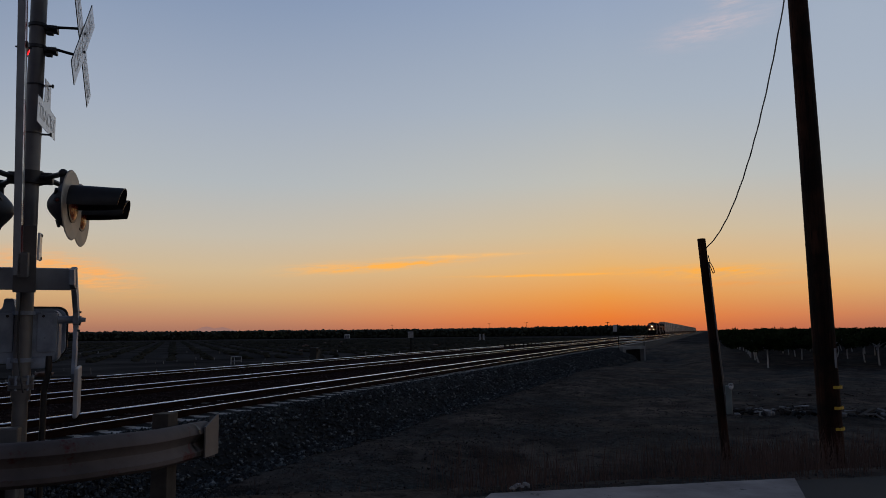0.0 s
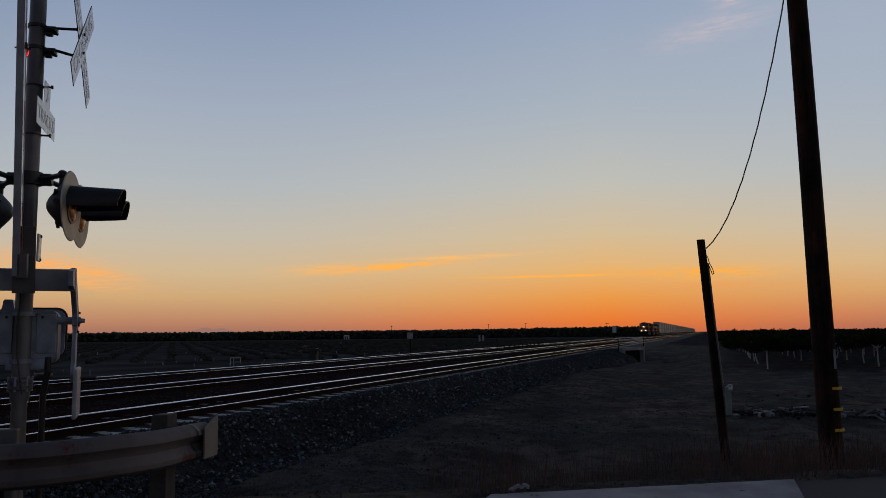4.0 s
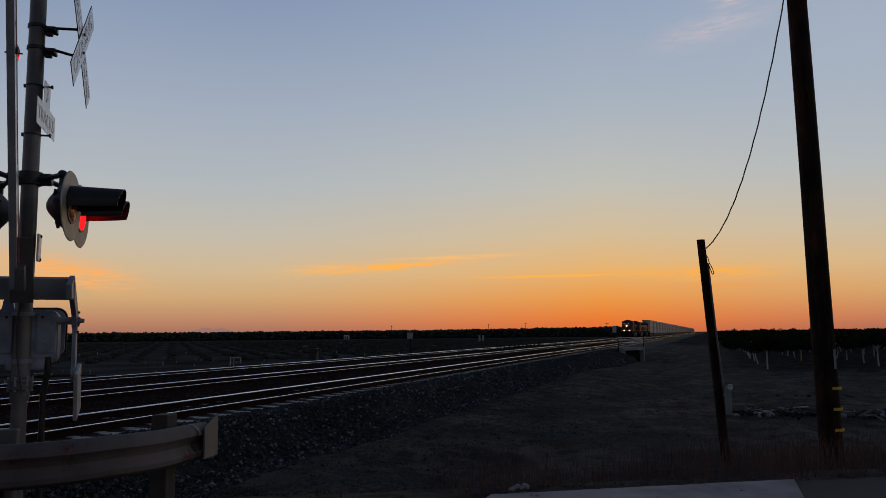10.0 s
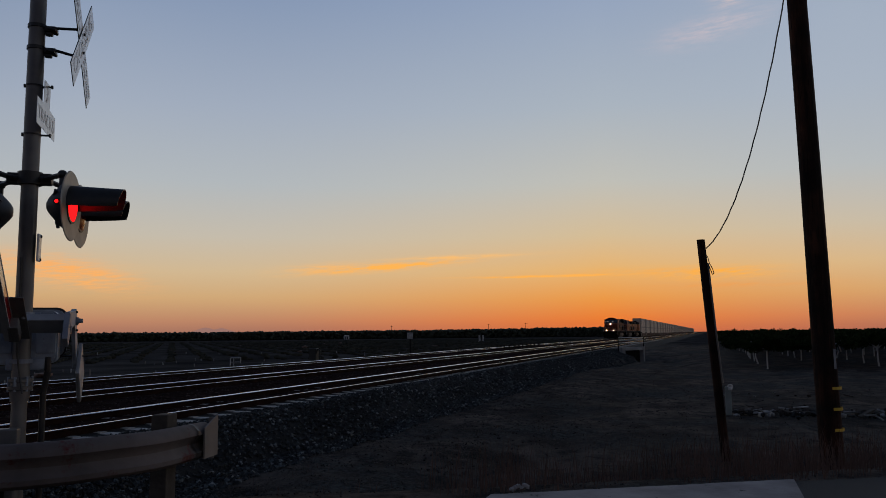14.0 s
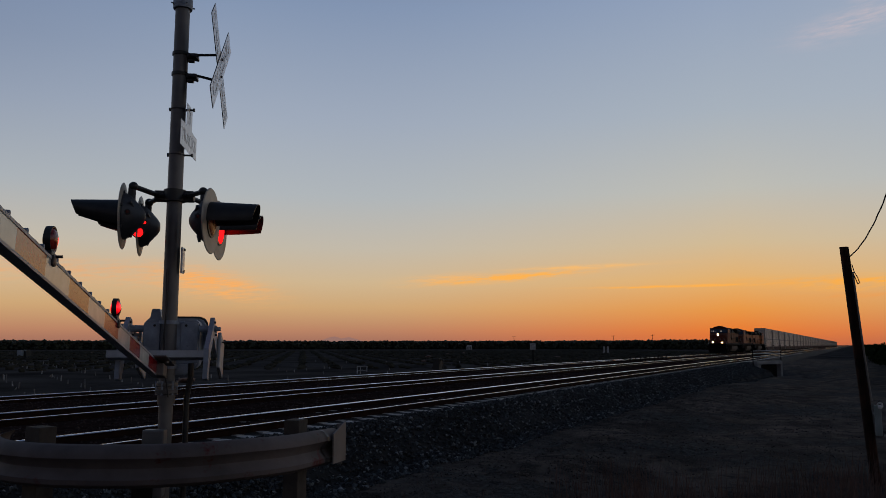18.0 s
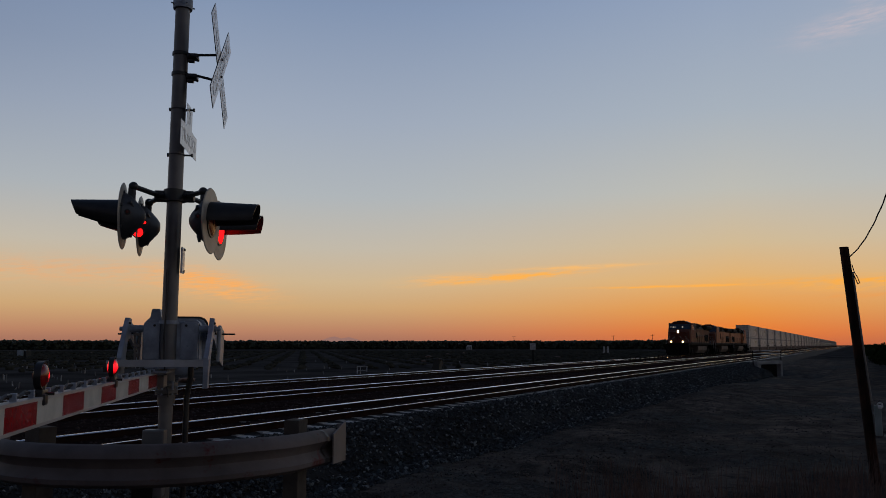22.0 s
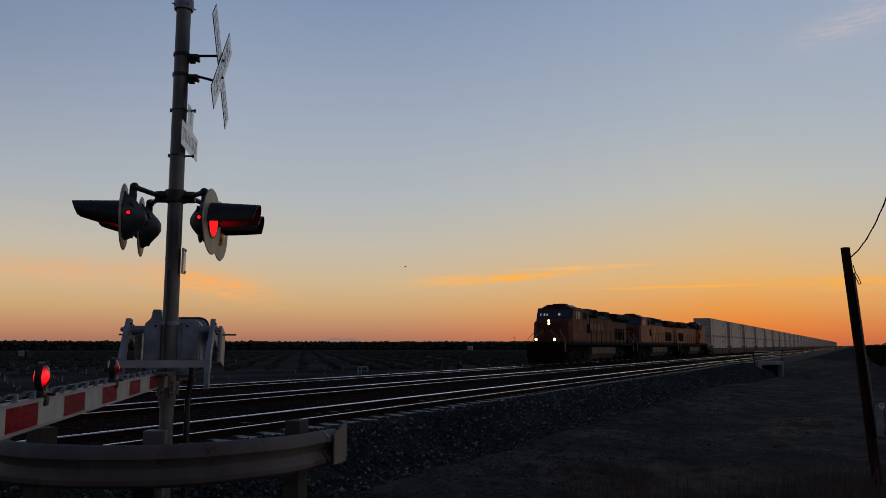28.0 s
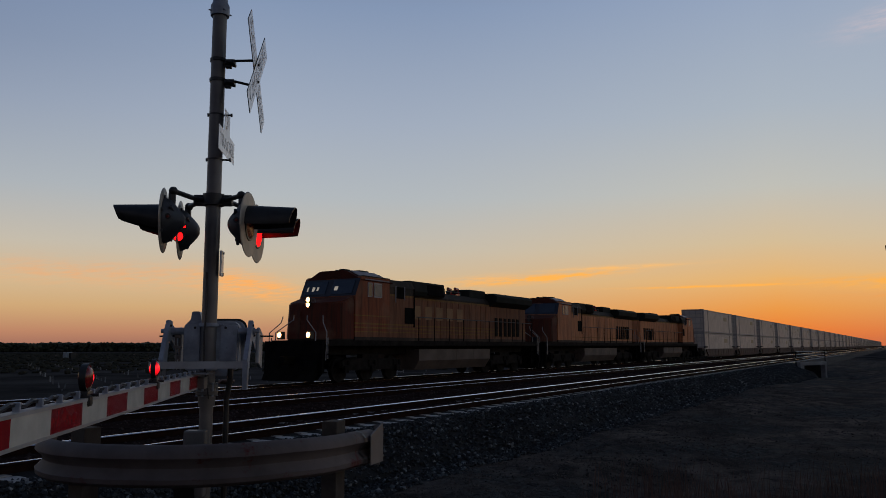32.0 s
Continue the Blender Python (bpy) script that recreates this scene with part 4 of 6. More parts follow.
for t in (0.135, 0.75):
    c, o, z = guard_at(t)
    bm = box(B(), c.x - o.x * 0.16, c.y - o.y * 0.16, z - 0.26, 0.13, 0.17, 1.0, Matrix.Rotation(math.atan2(o.y, o.x), 3, "Z"), 0.008)
    part("post", bm, POST_WOOD, guard, "square weathered timber post", at=pose(0, 0, 0))
for ob in guard.children:
    ob.matrix_basis = pose(0, 0, 0.14)

# ---------- road beside the camera ----------
def road_point(s, w, z):
    return ROAD_EDGE + R1 * s + R2 * w + Vector((0, 0, z))


def slab(name, s0, s1, w0, w1, z0, z1, mat, label, category, cut=0.0, steps=24, kind="structure"):
    bm = B()
    rows = []
    for j in range(steps + 1):
        s = s0 + (s1 - s0) * j / steps
        e = 0.02 * noise.noise(Vector((s * 2.3, 4.0, 0))) + 0.012 * noise.noise(Vector((s * 9.0, 1.0, 0)))
        shift = cut
        rows.append([bm.verts.new(road_point(s + q[2], q[0], q[1])) for q in ((w0, z0, shift), (w0, z1, shift), (w1 + e, z1, 0.0), (w1 + e, z0, 0.0))])
    for a, b in zip(rows, rows[1:]):
        for k in range(4):
            bm.faces.new((a[k], a[(k + 1) % 4], b[(k + 1) % 4], b[k]))
    bm.faces.new(rows[0]), bm.faces.new(rows[-1][::-1])
    return tagged(part(name, bm, mat), label, category, kind=kind)


slab("road", -60, 60, -9.5, -0.02, -0.4, -0.112, ASPHALT, "dark worn asphalt road leading over the crossing", "road", steps=160)
slab("road_edge_paint", 0.0, 3.2, -0.95, 0.04, -0.14, -0.098, WHITE_KERB, "broad worn white paint along the asphalt edge", "road marking", cut=-0.57, steps=60)

# ---------- poles ----------
def pole(name, base, top, r0, r1, label, category):
    t = thing(name, pose(*base), label, category)
    bm, n, rows = B(), 20, []
    d = Vector(top) - Vector(base)
    for j in range(25):
        f = j / 24
        c = d * f
        r = r0 + (r1 - r0) * f
        rows.append([bm.verts.new(c + Vector((math.cos(a) * r * (1 + 0.05 * noise.noise(Vector((a * 2, f * 3, r0)))), math.sin(a) * r * (1 + 0.05 * noise.noise(Vector((a * 2, f * 3, 3)))), 0)))
                     for a in (2 * math.pi * k / n for k in range(n))])
    for a, b in zip(rows, rows[1:]):
        for k in range(n):
            bm.faces.new((a[k], a[(k + 1) % n], b[(k + 1) % n], b[k]))
    bm.faces.new(rows[-1])
    part("shaft", bm, WOOD, t, "dark creosoted wooden shaft", True)
    return t


P1 = Vector((1.62, 12.7, -1.1))
utility = pole("utility_pole", P1, (1.46, 12.72, 10.4), 0.165, 0.13, "tall dark wooden utility pole with yellow bands", "utility pole")
for z in (-0.03, 0.265, 0.56):
    bm = B()
    n = 16
    for k in range(n // 2):
        a0, a1 = (2 * math.pi * (k - 3.6) / n for k in (k, k + 1))
        q = [Vector((0.172 * math.cos(a), 0.172 * math.sin(a), h)) for a, h in ((a0, 0), (a1, 0), (a1, 0.042), (a0, 0.042))]
        bm.faces.new([bm.verts.new(v) for v in q])
    part("reflective_band", bm, YELLOW, utility, "yellow reflective band", at=Matrix.Translation((0, 0, z - P1.z)))
part("number_strip", box(B(), 0.085, -0.155, 1.0 - P1.z, 0.03, 0.012, 0.28), DULL_STAKE, utility, "pale metal strip")
P2 = Vector((0.208, 15.0, -1.1))
service = pole("service_post", P2, (-0.066, 15.0, 3.09), 0.082, 0.072, "short leaning wooden service post with a meter box", "wooden post")
bm = box(B(), 0.0, 0.0, 0.0, 0.105, 0.1, 0.5, bevel=0.015)
meter = part("meter_box", bm, METER, service, "grey metal meter box", at=Matrix.Translation((0.07, -0.03, 0.18 - P2.z)))
bm = B()
lathe(bm, [(0, 0.0), (0.0, 0.032), (0.04, 0.03), (0.05, 0.0)], (0.5, -1, 0), (0.03, -0.04, 0.22), 14)
part("meter_dial", bm, STAKE, meter, "round glass meter dial")
part("drip_hood", tube(B(), [(0.0, -0.02, 0.25), (0.02, -0.03, 0.29), (0.07, -0.04, 0.28), (0.075, -0.04, 0.22)], 0.011, 6), STAKE, meter, "bright bent pipe end")
bm = tube(B(), [(-0.165, -0.05, 3.75), (-0.075, -0.05, 2.4), (-0.01, -0.05, 1.6)], 0.016)
part("conduit", bm, MAST, service, "grey riser conduit")
bm = tube(B(), [(-0.17, -0.07, 3.88), (-0.14, -0.08, 3.74), (-0.10, -0.1, 3.66), (-0.07, -0.1, 3.56), (-0.10, -0.1, 3.54), (-0.15, -0.08, 3.7)], 0.008, 5)
part("service_loop", bm, BLACK, service, "loop of black service cable")
a, b = Vector((1.6, 12.62, 7.9)), Vector((0.02, 14.93, 2.92))
pts = []
for k in range(41):
    f = k / 40
    q = a.lerp(b, f)
    q.z -= 4 * 0.98 * f * (1 - f)
    q.x += 0.004 * math.sin(k * 1.9)
    pts.append(q)
tagged(part("overhead_cable", tube(B(), pts, 0.011, 6), BLACK), "thin black service cable hanging between two poles", "cable")

# ---------- train ----------
# a locomotive is built with its nose at y = 0, facing -y, its centre line at x = 0 and the rail top at z = 0
WHEEL = B()
rod(WHEEL, (-0.07, 0, 0), (0.07, 0, 0), 0.52, n=28)
rod(WHEEL, (-0.09, 0, 0), (-0.06, 0, 0), 0.55, n=28)
WHEEL_MESH = mesh_of("wheel", WHEEL, UNDER)


def bogie(parent, y, axles, half):
    bm = B()
    for s in (-1, 1):
        extrude(bm, [(-half - 0.35, 0.62), (-half + 0.2, 0.48), (half - 0.2, 0.48), (half + 0.35, 0.62), (half + 0.35, 0.86), (half - 0.3, 0.98), (-half + 0.3, 0.98), (-half - 0.35, 0.86)], "x", s * 1.02 - 0.09, s * 1.02 + 0.09)
        for k in range(axles):
            yy = -half + 2 * half * k / (axles - 1)
            box(bm, s * 1.16, yy, 0.55, 0.14, 0.3, 0.3, bevel=0.03)
            for q in (-0.22, 0.22):
                rod(bm, (s * 1.12, yy + q, 0.62), (s * 1.12, yy + q, 0.9), 0.07, n=8)
        box(bm, s * 0.9, 0, 1.05, 0.3, 1.2, 0.2)
    box(bm, 0, 0, 0.75, 1.9, 0.5, 0.35)
    t = part("bogie", bm, UNDER, parent, "grimy three-axle bogie" if axles == 3 else "grimy two-axle bogie", at=Matrix.Translation((0, y, 0)))
    for k in range(axles):
        for s in (-1, 1):
            yy = -half + 2 * half * k / (axles - 1)
            shared("wheel", WHEEL_MESH, t, pose(s * 0.7525, yy, 0.53, 0, 0, 0 if s > 0 else 180))
    return t


def locomotive(lit):
    hull, cabin = (PAINT, CABPAINT) if lit else (CLEANER, CLEANERCAB)
    t = thing("locomotive", pose(0, 0, 0), "weathered orange and dark green diesel freight locomotive on the far track", "locomotive", "locomotives of the freight train")
    # underframe and deck
    bm = B()
    box(bm, 0, 11.1, 1.55, 3.02, 20.4, 0.22)
    box(bm, 0, 11.1, 1.28, 1.5, 19.0, 0.4)
    part("underframe", bm, UNDER, t, "dark underframe and walkway deck")
    bm = B()
    extrude(bm, [(-1.46, 1.28), (-1.46, 0.78), (-1.15, 0.36), (1.15, 0.36), (1.46, 0.78), (1.46, 1.28)], "y", 7.65, 14.95)
    for y in (9.4, 11.2, 13.1):
        for s in (-1, 1):
            box(bm, s * 1.465, y, 1.03, 0.02, 0.05, 0.5)
    part("fuel_tank", bm, TANK, t, "long dusty grey fuel tank")
    bogie(t, 4.35, 3, 1.9), bogie(t, 17.6, 3, 1.9)
    # pilot, plough, steps
    for end, sg in ((0.55, -1), (21.7, 1)):
        bm = B()
        extrude(bm, [(-1.5, 1.62), (-1.5, 0.5), (-1.2, 0.16), (1.2, 0.16), (1.5, 0.5), (1.5, 1.62)], "y", end - 0.06, end + 0.06)
        extrude(bm, [(end + sg * 0.06, 0.9), (end + sg * 0.42, 0.14), (end + sg * 0.3, 0.12), (end + sg * 0.06, 0.4)], "x", -1.3, 1.3)
        part("pilot", bm, NEARBLACK, t, "black pilot plate with plough")
        bm = B()
        box(bm, 0, end + sg * 0.35, 0.9, 0.3, 0.75, 0.28, bevel=0.03)
        box(bm, 0.06, end + sg * 0.72, 0.9, 0.32, 0.22, 0.3, bevel=0.06)
        part("coupler", bm, NEARBLACK, t, "dark knuckle coupler")
        for s in (-1, 1):
            bm = B()
            for k, z in enumerate((0.45, 0.78, 1.12, 1.45)):
                box(bm, s * 1.32, end - sg * (0.12 + 0.1 * k), z, 0.36, 0.24, 0.035)
            box(bm, s * 1.14, end - sg * 0.26, 0.95, 0.03, 0.5, 1.1)
            part("step_ladder", bm, NEARBLACK, t, "steel corner steps")
            bm = tube(B(), [(s * 1.48, end - sg * 0.3, 0.95), (s * 1.48, end - sg * 0.3, 1.75)], 0.02, 6)
            part("corner_handrail", bm, HANDRAIL, t, "pale corner handrail")
            bm = tube(B(), [(s * 0.35, end - sg * 0.37, 2.62), (s * 0.35, end - sg * 0.35, 2.45), (s * 1.05, end - sg * 0.07, 1.95), (s * 1.05, end - sg * 0.05, 1.2)], 0.02, 6)
            part("front_handrail", bm, HANDRAIL, t)
            bm = tube(B(), [(s * 1.05, end - sg * 0.5, 2.6), (s * 1.1, end - sg * 0.45, 2.35), (s * 1.5, end - sg * 0.2, 1.95), (s * 1.5, end - sg * 0.15, 0.9)], 0.02, 6)
            part("end_handrail", bm, HANDRAIL, t)
    # nose, tapered towards the top and the front
    bm = B()
    lo = [(-1.0, 1.3), (1.0, 1.3), (1.46, 1.74), (1.46, 2.62), (-1.46, 2.62), (-1.46, 1.74)]
    hi = [(-0.96, 1.4), (0.96, 1.4), (1.4, 1.8), (1.44, 2.62), (-1.44, 2.62), (-1.4, 1.8)]
    zt = [3.12, 3.12, 3.16, 3.42, 3.42, 3.16]
    a = [bm.verts.new((x, y, 1.66)) for x, y in lo]
    b = [bm.verts.new((x, y, z)) for (x, y), z in zip(hi, zt)]
    for k in range(6):
        bm.faces.new((a[k], a[(k + 1) % 6], b[(k + 1) % 6], b[k]))
    bm.faces.new(b), bm.faces.new(a[::-1])
    bmesh.ops.bevel(bm, geom=bm.edges[:], offset=0.05, segments=2, affect="EDGES")
    nose = part("nose", bm, NOSE, t, "dark red sloping nose", True)
    bm = box(B(), -0.6, 1.335, 2.3, 0.5, 0.05, 1.05, bevel=0.02)
    part("nose_door", bm, NOSE, nose)
    bm = tube(B(), [(-0.2, 1.6, 3.1), (-0.2, 1.55, 3.28), (0.2, 1.55, 3.28), (0.2, 1.6, 3.1)], 0.016, 6)
    part("grab_iron", bm, HANDRAIL, nose)
    # cab
    bm = B()
    extrude(bm, [(2.6, 1.66), (2.6, 3.42), (2.98, 4.2), (3.1, 4.28), (5.15, 4.28), (5.15, 1.66)], "x", -1.5, 1.5)
    cab = part("cab", bm, cabin, t, "orange driving cab with dark windscreen band")
    bm = B()
    extrude(bm, [(-1.53, 4.1), (-0.74, 4.49), (-0.55, 4.52), (0.55, 4.52), (0.74, 4.49), (1.53, 4.1), (1.5, 4.06), (0, 4.2), (-1.5, 4.06)], "y", 2.95, 5.35)
    part("cab_roof", bm, MAROON, cab, "dark maroon cab roof")
    slope = math.atan2(0.78, 0.38)
    part("windscreen_band", box(B(), 0, 0, 0, 2.96, 0.02, 0.8, bevel=0.008), NAVY, cab, "navy blue band round the windscreens", at=Matrix.Translation((0, 2.785, 3.8)) @ Matrix.Rotation(-(math.pi / 2 - slope), 4, "X"))
    for s in (-1, 1):
        # roof slope gets a pale colour to look lit by the sky
        bm = B()
        box(bm, s * 1.14, 4.15, 4.32, 0.9, 1.8, 0.03, Matrix.Rotation(s * 0.458, 3, "Y"))
        part("roof_edge", bm, CABROOF, cab, "sloped cab roof panel coloured pale as if lit")
        slope = math.atan2(0.78, 0.38)
        bm = box(B(), 0, 0, 0, 1.12, 0.03, 0.62, bevel=0.012)
        part("windscreen", bm, PANE, cab, "dark windscreen", at=Matrix.Translation((s * 0.72, 2.76, 3.8)) @ Matrix.Rotation(-(math.pi / 2 - slope), 4, "X"))
        if lit:
            # small glowing panes on the glass imitate sky showing through from behind
            for dx, w, h in (((-0.44, 0.07, 0.2), (-0.13, 0.13, 0.19), (0.1, 0.09, 0.17)) if s < 0 else ((-0.34, 0.18, 0.18),)):
                bm = box(B(), 0, -0.022, -0.05, w, 0.01, h)
                part("glow_pane", bm, CABLIT, cab, "glowing pane imitating sky seen through the cab", at=Matrix.Translation((s * 0.72 + dx, 2.76, 3.8)) @ Matrix.Rotation(-(math.pi / 2 - slope), 4, "X"))
        for y, w in ((3.62, 0.34), (4.2, 0.62)):
            bm = box(B(), s * 1.505, y, 3.72, 0.02, w, 0.6)
            part("side_window_frame", bm, CABROOF, cab, "pale window frame")
            bm = box(B(), s * 1.515, y, 3.72, 0.02, w - 0.1, 0.5)
            part("side_window", bm, PANE if y < 4 else HAZEPANE, cab)
        bm = box(B(), s * 0.55, 3.02, 4.36, 0.62, 0.12, 0.2, bevel=0.02)
        part("number_board", bm, BLACK, cab, "dark number board with plain bars")
        for k in range(4):
            part("number_bar", box(B(), s * 0.55 - 0.2 + 0.13 * k, 2.955, 4.36, 0.06, 0.006, 0.12), STAKE, cab)
    # headlights in the nose, ditch lights on the deck
    for z in (3.25, 3.05):
        bm = B()
        lathe(bm, [(-0.06, 0.0), (-0.06, 0.13), (0.03, 0.13), (0.03, 0.118), (0.0, 0.113)], (0, -1, 0), (0, 1.36, z), 18)
        part("headlight_rim", bm, BLACK, t)
        bm = B()
        lathe(bm, [(0.012, 0.0001), (0.012, 0.062)], (0, -1, 0), (0, 1.36, z), 18)
        v0 = len(bm.faces)
        # outer ring glows as painted glare; the lamp itself is the inner disc
        lathe(bm, [(0.010, 0.062), (0.010, 0.1)], (0, -1, 0), (0, 1.36, z), 18)
        bm.faces.ensure_lookup_table()
        for f in bm.faces[v0:]:
            f.material_index = 1
        part("headlight", bm, [HEAD, HALO] if lit else [PANE, PANE], t, "bright round headlight" if lit else "unlit round headlight")
    for s in (-1, 1):
        bm = B()
        box(bm, s * 0.75, 0.62, 1.84, 0.26, 0.2, 0.3, bevel=0.03)
        part("ditch_light_box", bm, BLACK, t)
        bm = B()
        lathe(bm, [(0.012, 0.0001), (0.012, 0.068)], (0, -1, 0), (s * 0.75, 0.515, 1.86), 18)
        v0 = len(bm.faces)
        # same painted glare ring round the ditch light
        lathe(bm, [(0.010, 0.068), (0.010, 0.108)], (0, -1, 0), (s * 0.75, 0.515, 1.86), 18)
        bm.faces.ensure_lookup_table()
        for f in bm.faces[v0:]:
            f.material_index = 1
        part("ditch_light", bm, [HEAD, HALO] if lit else [PANE, PANE], t, "bright ditch light" if lit else "unlit ditch light")
    # long hood
    bm = B()
    extrude(bm, [(-1.46, 1.66), (-1.46, 3.95), (-1.3, 4.26), (1.3, 4.26), (1.46, 3.95), (1.46, 1.66)], "y", 5.15, 7.25)
    aux = part("auxiliary_cab", bm, hull, t, "full-width electrical cabinet behind the cab")
    for s in (-1, 1):
        # solid near-black slabs stand in for shade inside louvre and hatch
        part("cabinet_louvre", box(B(), s * 1.46, 6.0, 3.72, 0.03, 0.62, 0.5), NEARBLACK, aux)
        part("cabinet_door", box(B(), s * 1.46, 6.77, 2.75, 0.03, 0.74, 0.7), NEARBLACK, aux, "dark slab painted as shade in an open hatch")
        bm = B()
        rod(bm, (s * 1.48, 5.62, 3.3), (s * 1.48, 5.62, 3.98), 0.03, n=6)
        rod(bm, (s * 1.48, 6.36, 3.42), (s * 1.48, 6.36, 4.0), 0.022, n=6)
        part("cabinet_pipe", bm, CABROOF, aux, "pale upright pipe")
        part("cabinet_edge", box(B(), s * 1.465, 7.2, 3.1, 0.04, 0.09, 1.7), NEARBLACK, aux, "dark upright cabinet edge")
    bm = B()
    extrude(bm, [(-0.98, 1.66), (-0.98, 3.72), (-0.72, 3.98), (0.72, 3.98), (0.98, 3.72), (0.98, 1.66)], "y", 7.25, 20.75)
    hood = part("long_hood", bm, hull, t, "weathered orange engine hood with doors")
    for s in (-1, 1):
        for k in range(14):
            y = 7.62 + 0.62 * k
            bm = box(B(), s * 0.985, y, 2.66, 0.03, 0.55, 1.75, bevel=0.01)
            d = part("hood_door", bm, hull, hood)
        for k in range(5 if lit else 0):
            part("mark_bar", box(B(), s * 1.004, 8.2 + 1.05 * k, 2.95, 0.006, 0.62, 0.62), HOODMARK, hood, "faded plain lettering bar")
        # radiator section flared out at the top
        bm = B()
        extrude(bm, [(s * 0.9, 3.5), (s * 1.42, 3.78), (s * 1.46, 4.08), (s * 1.25, 4.24), (s * 0.3, 4.26), (s * 0.3, 3.5)], "y", 15.9, 20.8)
        part("radiator_wing", bm, ROOFMAT, t, "dark overhanging radiator wing")
        # louvre openings are solid slabs with their shade put in as dark colour
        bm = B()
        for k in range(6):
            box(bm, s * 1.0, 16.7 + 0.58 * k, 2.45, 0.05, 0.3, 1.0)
        part("rear_louvre", bm, UNDER, hood, "dark slabs painted as shade in open louvres")
        # walkway handrail
        ys = [7.6 + 1.46 * k for k in range(9)] + [20.6]
        for y in ys:
            bm = rod(B(), (s * 1.47, y, 1.6), (s * 1.47, y, 2.72), 0.022, n=6)
            part("handrail_post", bm, UNDER, t)
        bm = tube(B(), [(s * 1.47, 7.4, 2.72), (s * 1.47, 20.65, 2.72)], 0.02, 6)
        part("walkway_handrail", bm, DULL_RAIL, t, "long dusty walkway handrail")
    bm = B()
    extrude(bm, [(-1.16, 3.72), (-1.24, 3.9), (-1.14, 4.36), (1.14, 4.36), (1.24, 3.9), (1.16, 3.72)], "y", 7.26, 10.5)
    blister = part("dynamic_brake_blister", bm, ROOFMAT, t, "dark roof blister")
    for s in (-1, 1):
        part("intake_grille", box(B(), s * 1.2, 9.55, 4.02, 0.05, 1.5, 0.5, Matrix.Rotation(-s * 0.2, 3, "Y")), NEARBLACK, blister, "black intake grille")
    bm = B()
    box(bm, 0, 14.9, 4.12, 1.5, 1.9, 0.5, bevel=0.05)
    box(bm, 0, 15.0, 4.38, 0.9, 1.0, 0.06, bevel=0.02)
    part("exhaust_stack", bm, ROOFMAT, t, "dark exhaust stack")
    bm = B()
    box(bm, 0, 13.2, 4.02, 0.9, 0.5, 0.14)
    for k in range(3):
        y = 13.0 + 0.25 * k
        rod(bm, (-0.3 + 0.3 * k, y, 4.36), (-0.3 + 0.3 * k, y - 0.35, 4.36), 0.05, 0.09, n=10)
        rod(bm, (-0.3 + 0.3 * k, y, 4.05), (-0.3 + 0.3 * k, y, 4.36), 0.025, n=6)
    part("air_horn", bm, STRIPE_RED, t, "three-chime air horn")
    bm = B()
    for y in (3.4, 4.4):
        box(bm, 0.3, y, 4.555, 0.3, 0.45, 0.09, bevel=0.03)
    part("roof_vent", bm, ROOFMAT, t)
    bm = B()
    lathe(bm, [(0, 0.0), (0, 0.16), (0.06, 0.15), (0.1, 0.09), (0.115, 0.0)], (0, 0, 1), (-0.35, 3.7, 4.515), 14)
    part("antenna_dome", bm, ROOFMAT, t, "low dark antenna dome", True)
    part("cooling_unit", box(B(), -0.15, 4.85, 4.58, 0.9, 0.7, 0.16, bevel=0.04), ROOFMAT, t, "flat roof cooling unit")
    bm = tube(B(), [(0.7, 10.7, 3.98), (0.7, 10.7, 4.14), (0.7, 13.0, 4.14), (0.7, 13.0, 3.98)], 0.018, 6)
    part("roof_grab_rail", bm, DULL_RAIL, t)
    for k in range(4):
        part("roof_hatch", box(B(), 0, 11.0 + 0.6 * k, 4.0, 0.9, 0.5, 0.07, bevel=0.015), ROOFMAT, t)
    bm = box(B(), 0, 20.8, 2.8, 1.8, 0.1, 2.2, bevel=0.03)
    part("hood_end", bm, hull, t)
    # the body stands a little taller than drawn; wheels stay round
    for ob in t.children:
        if not ob.name.startswith("bogie"):
            ob.matrix_basis = Matrix.Diagonal((1, 1, 1.045, 1)) @ ob.matrix_basis
    return t


LOCO = 22.2
NOSE_Y = 0.5
train_things = []
lead = locomotive(True)
second = locomotive(False)
third = copy_thing(second, pose(0, 0, 0, 0, 0, 180))
tagged(second, "weathered orange trailing diesel locomotive coupled behind the leader")
tagged(third, "weathered orange trailing diesel locomotive coupled backwards")
train_things += [(lead, 0.0, 0), (second, LOCO, 0), (third, 3 * LOCO - 0.35, 180)]


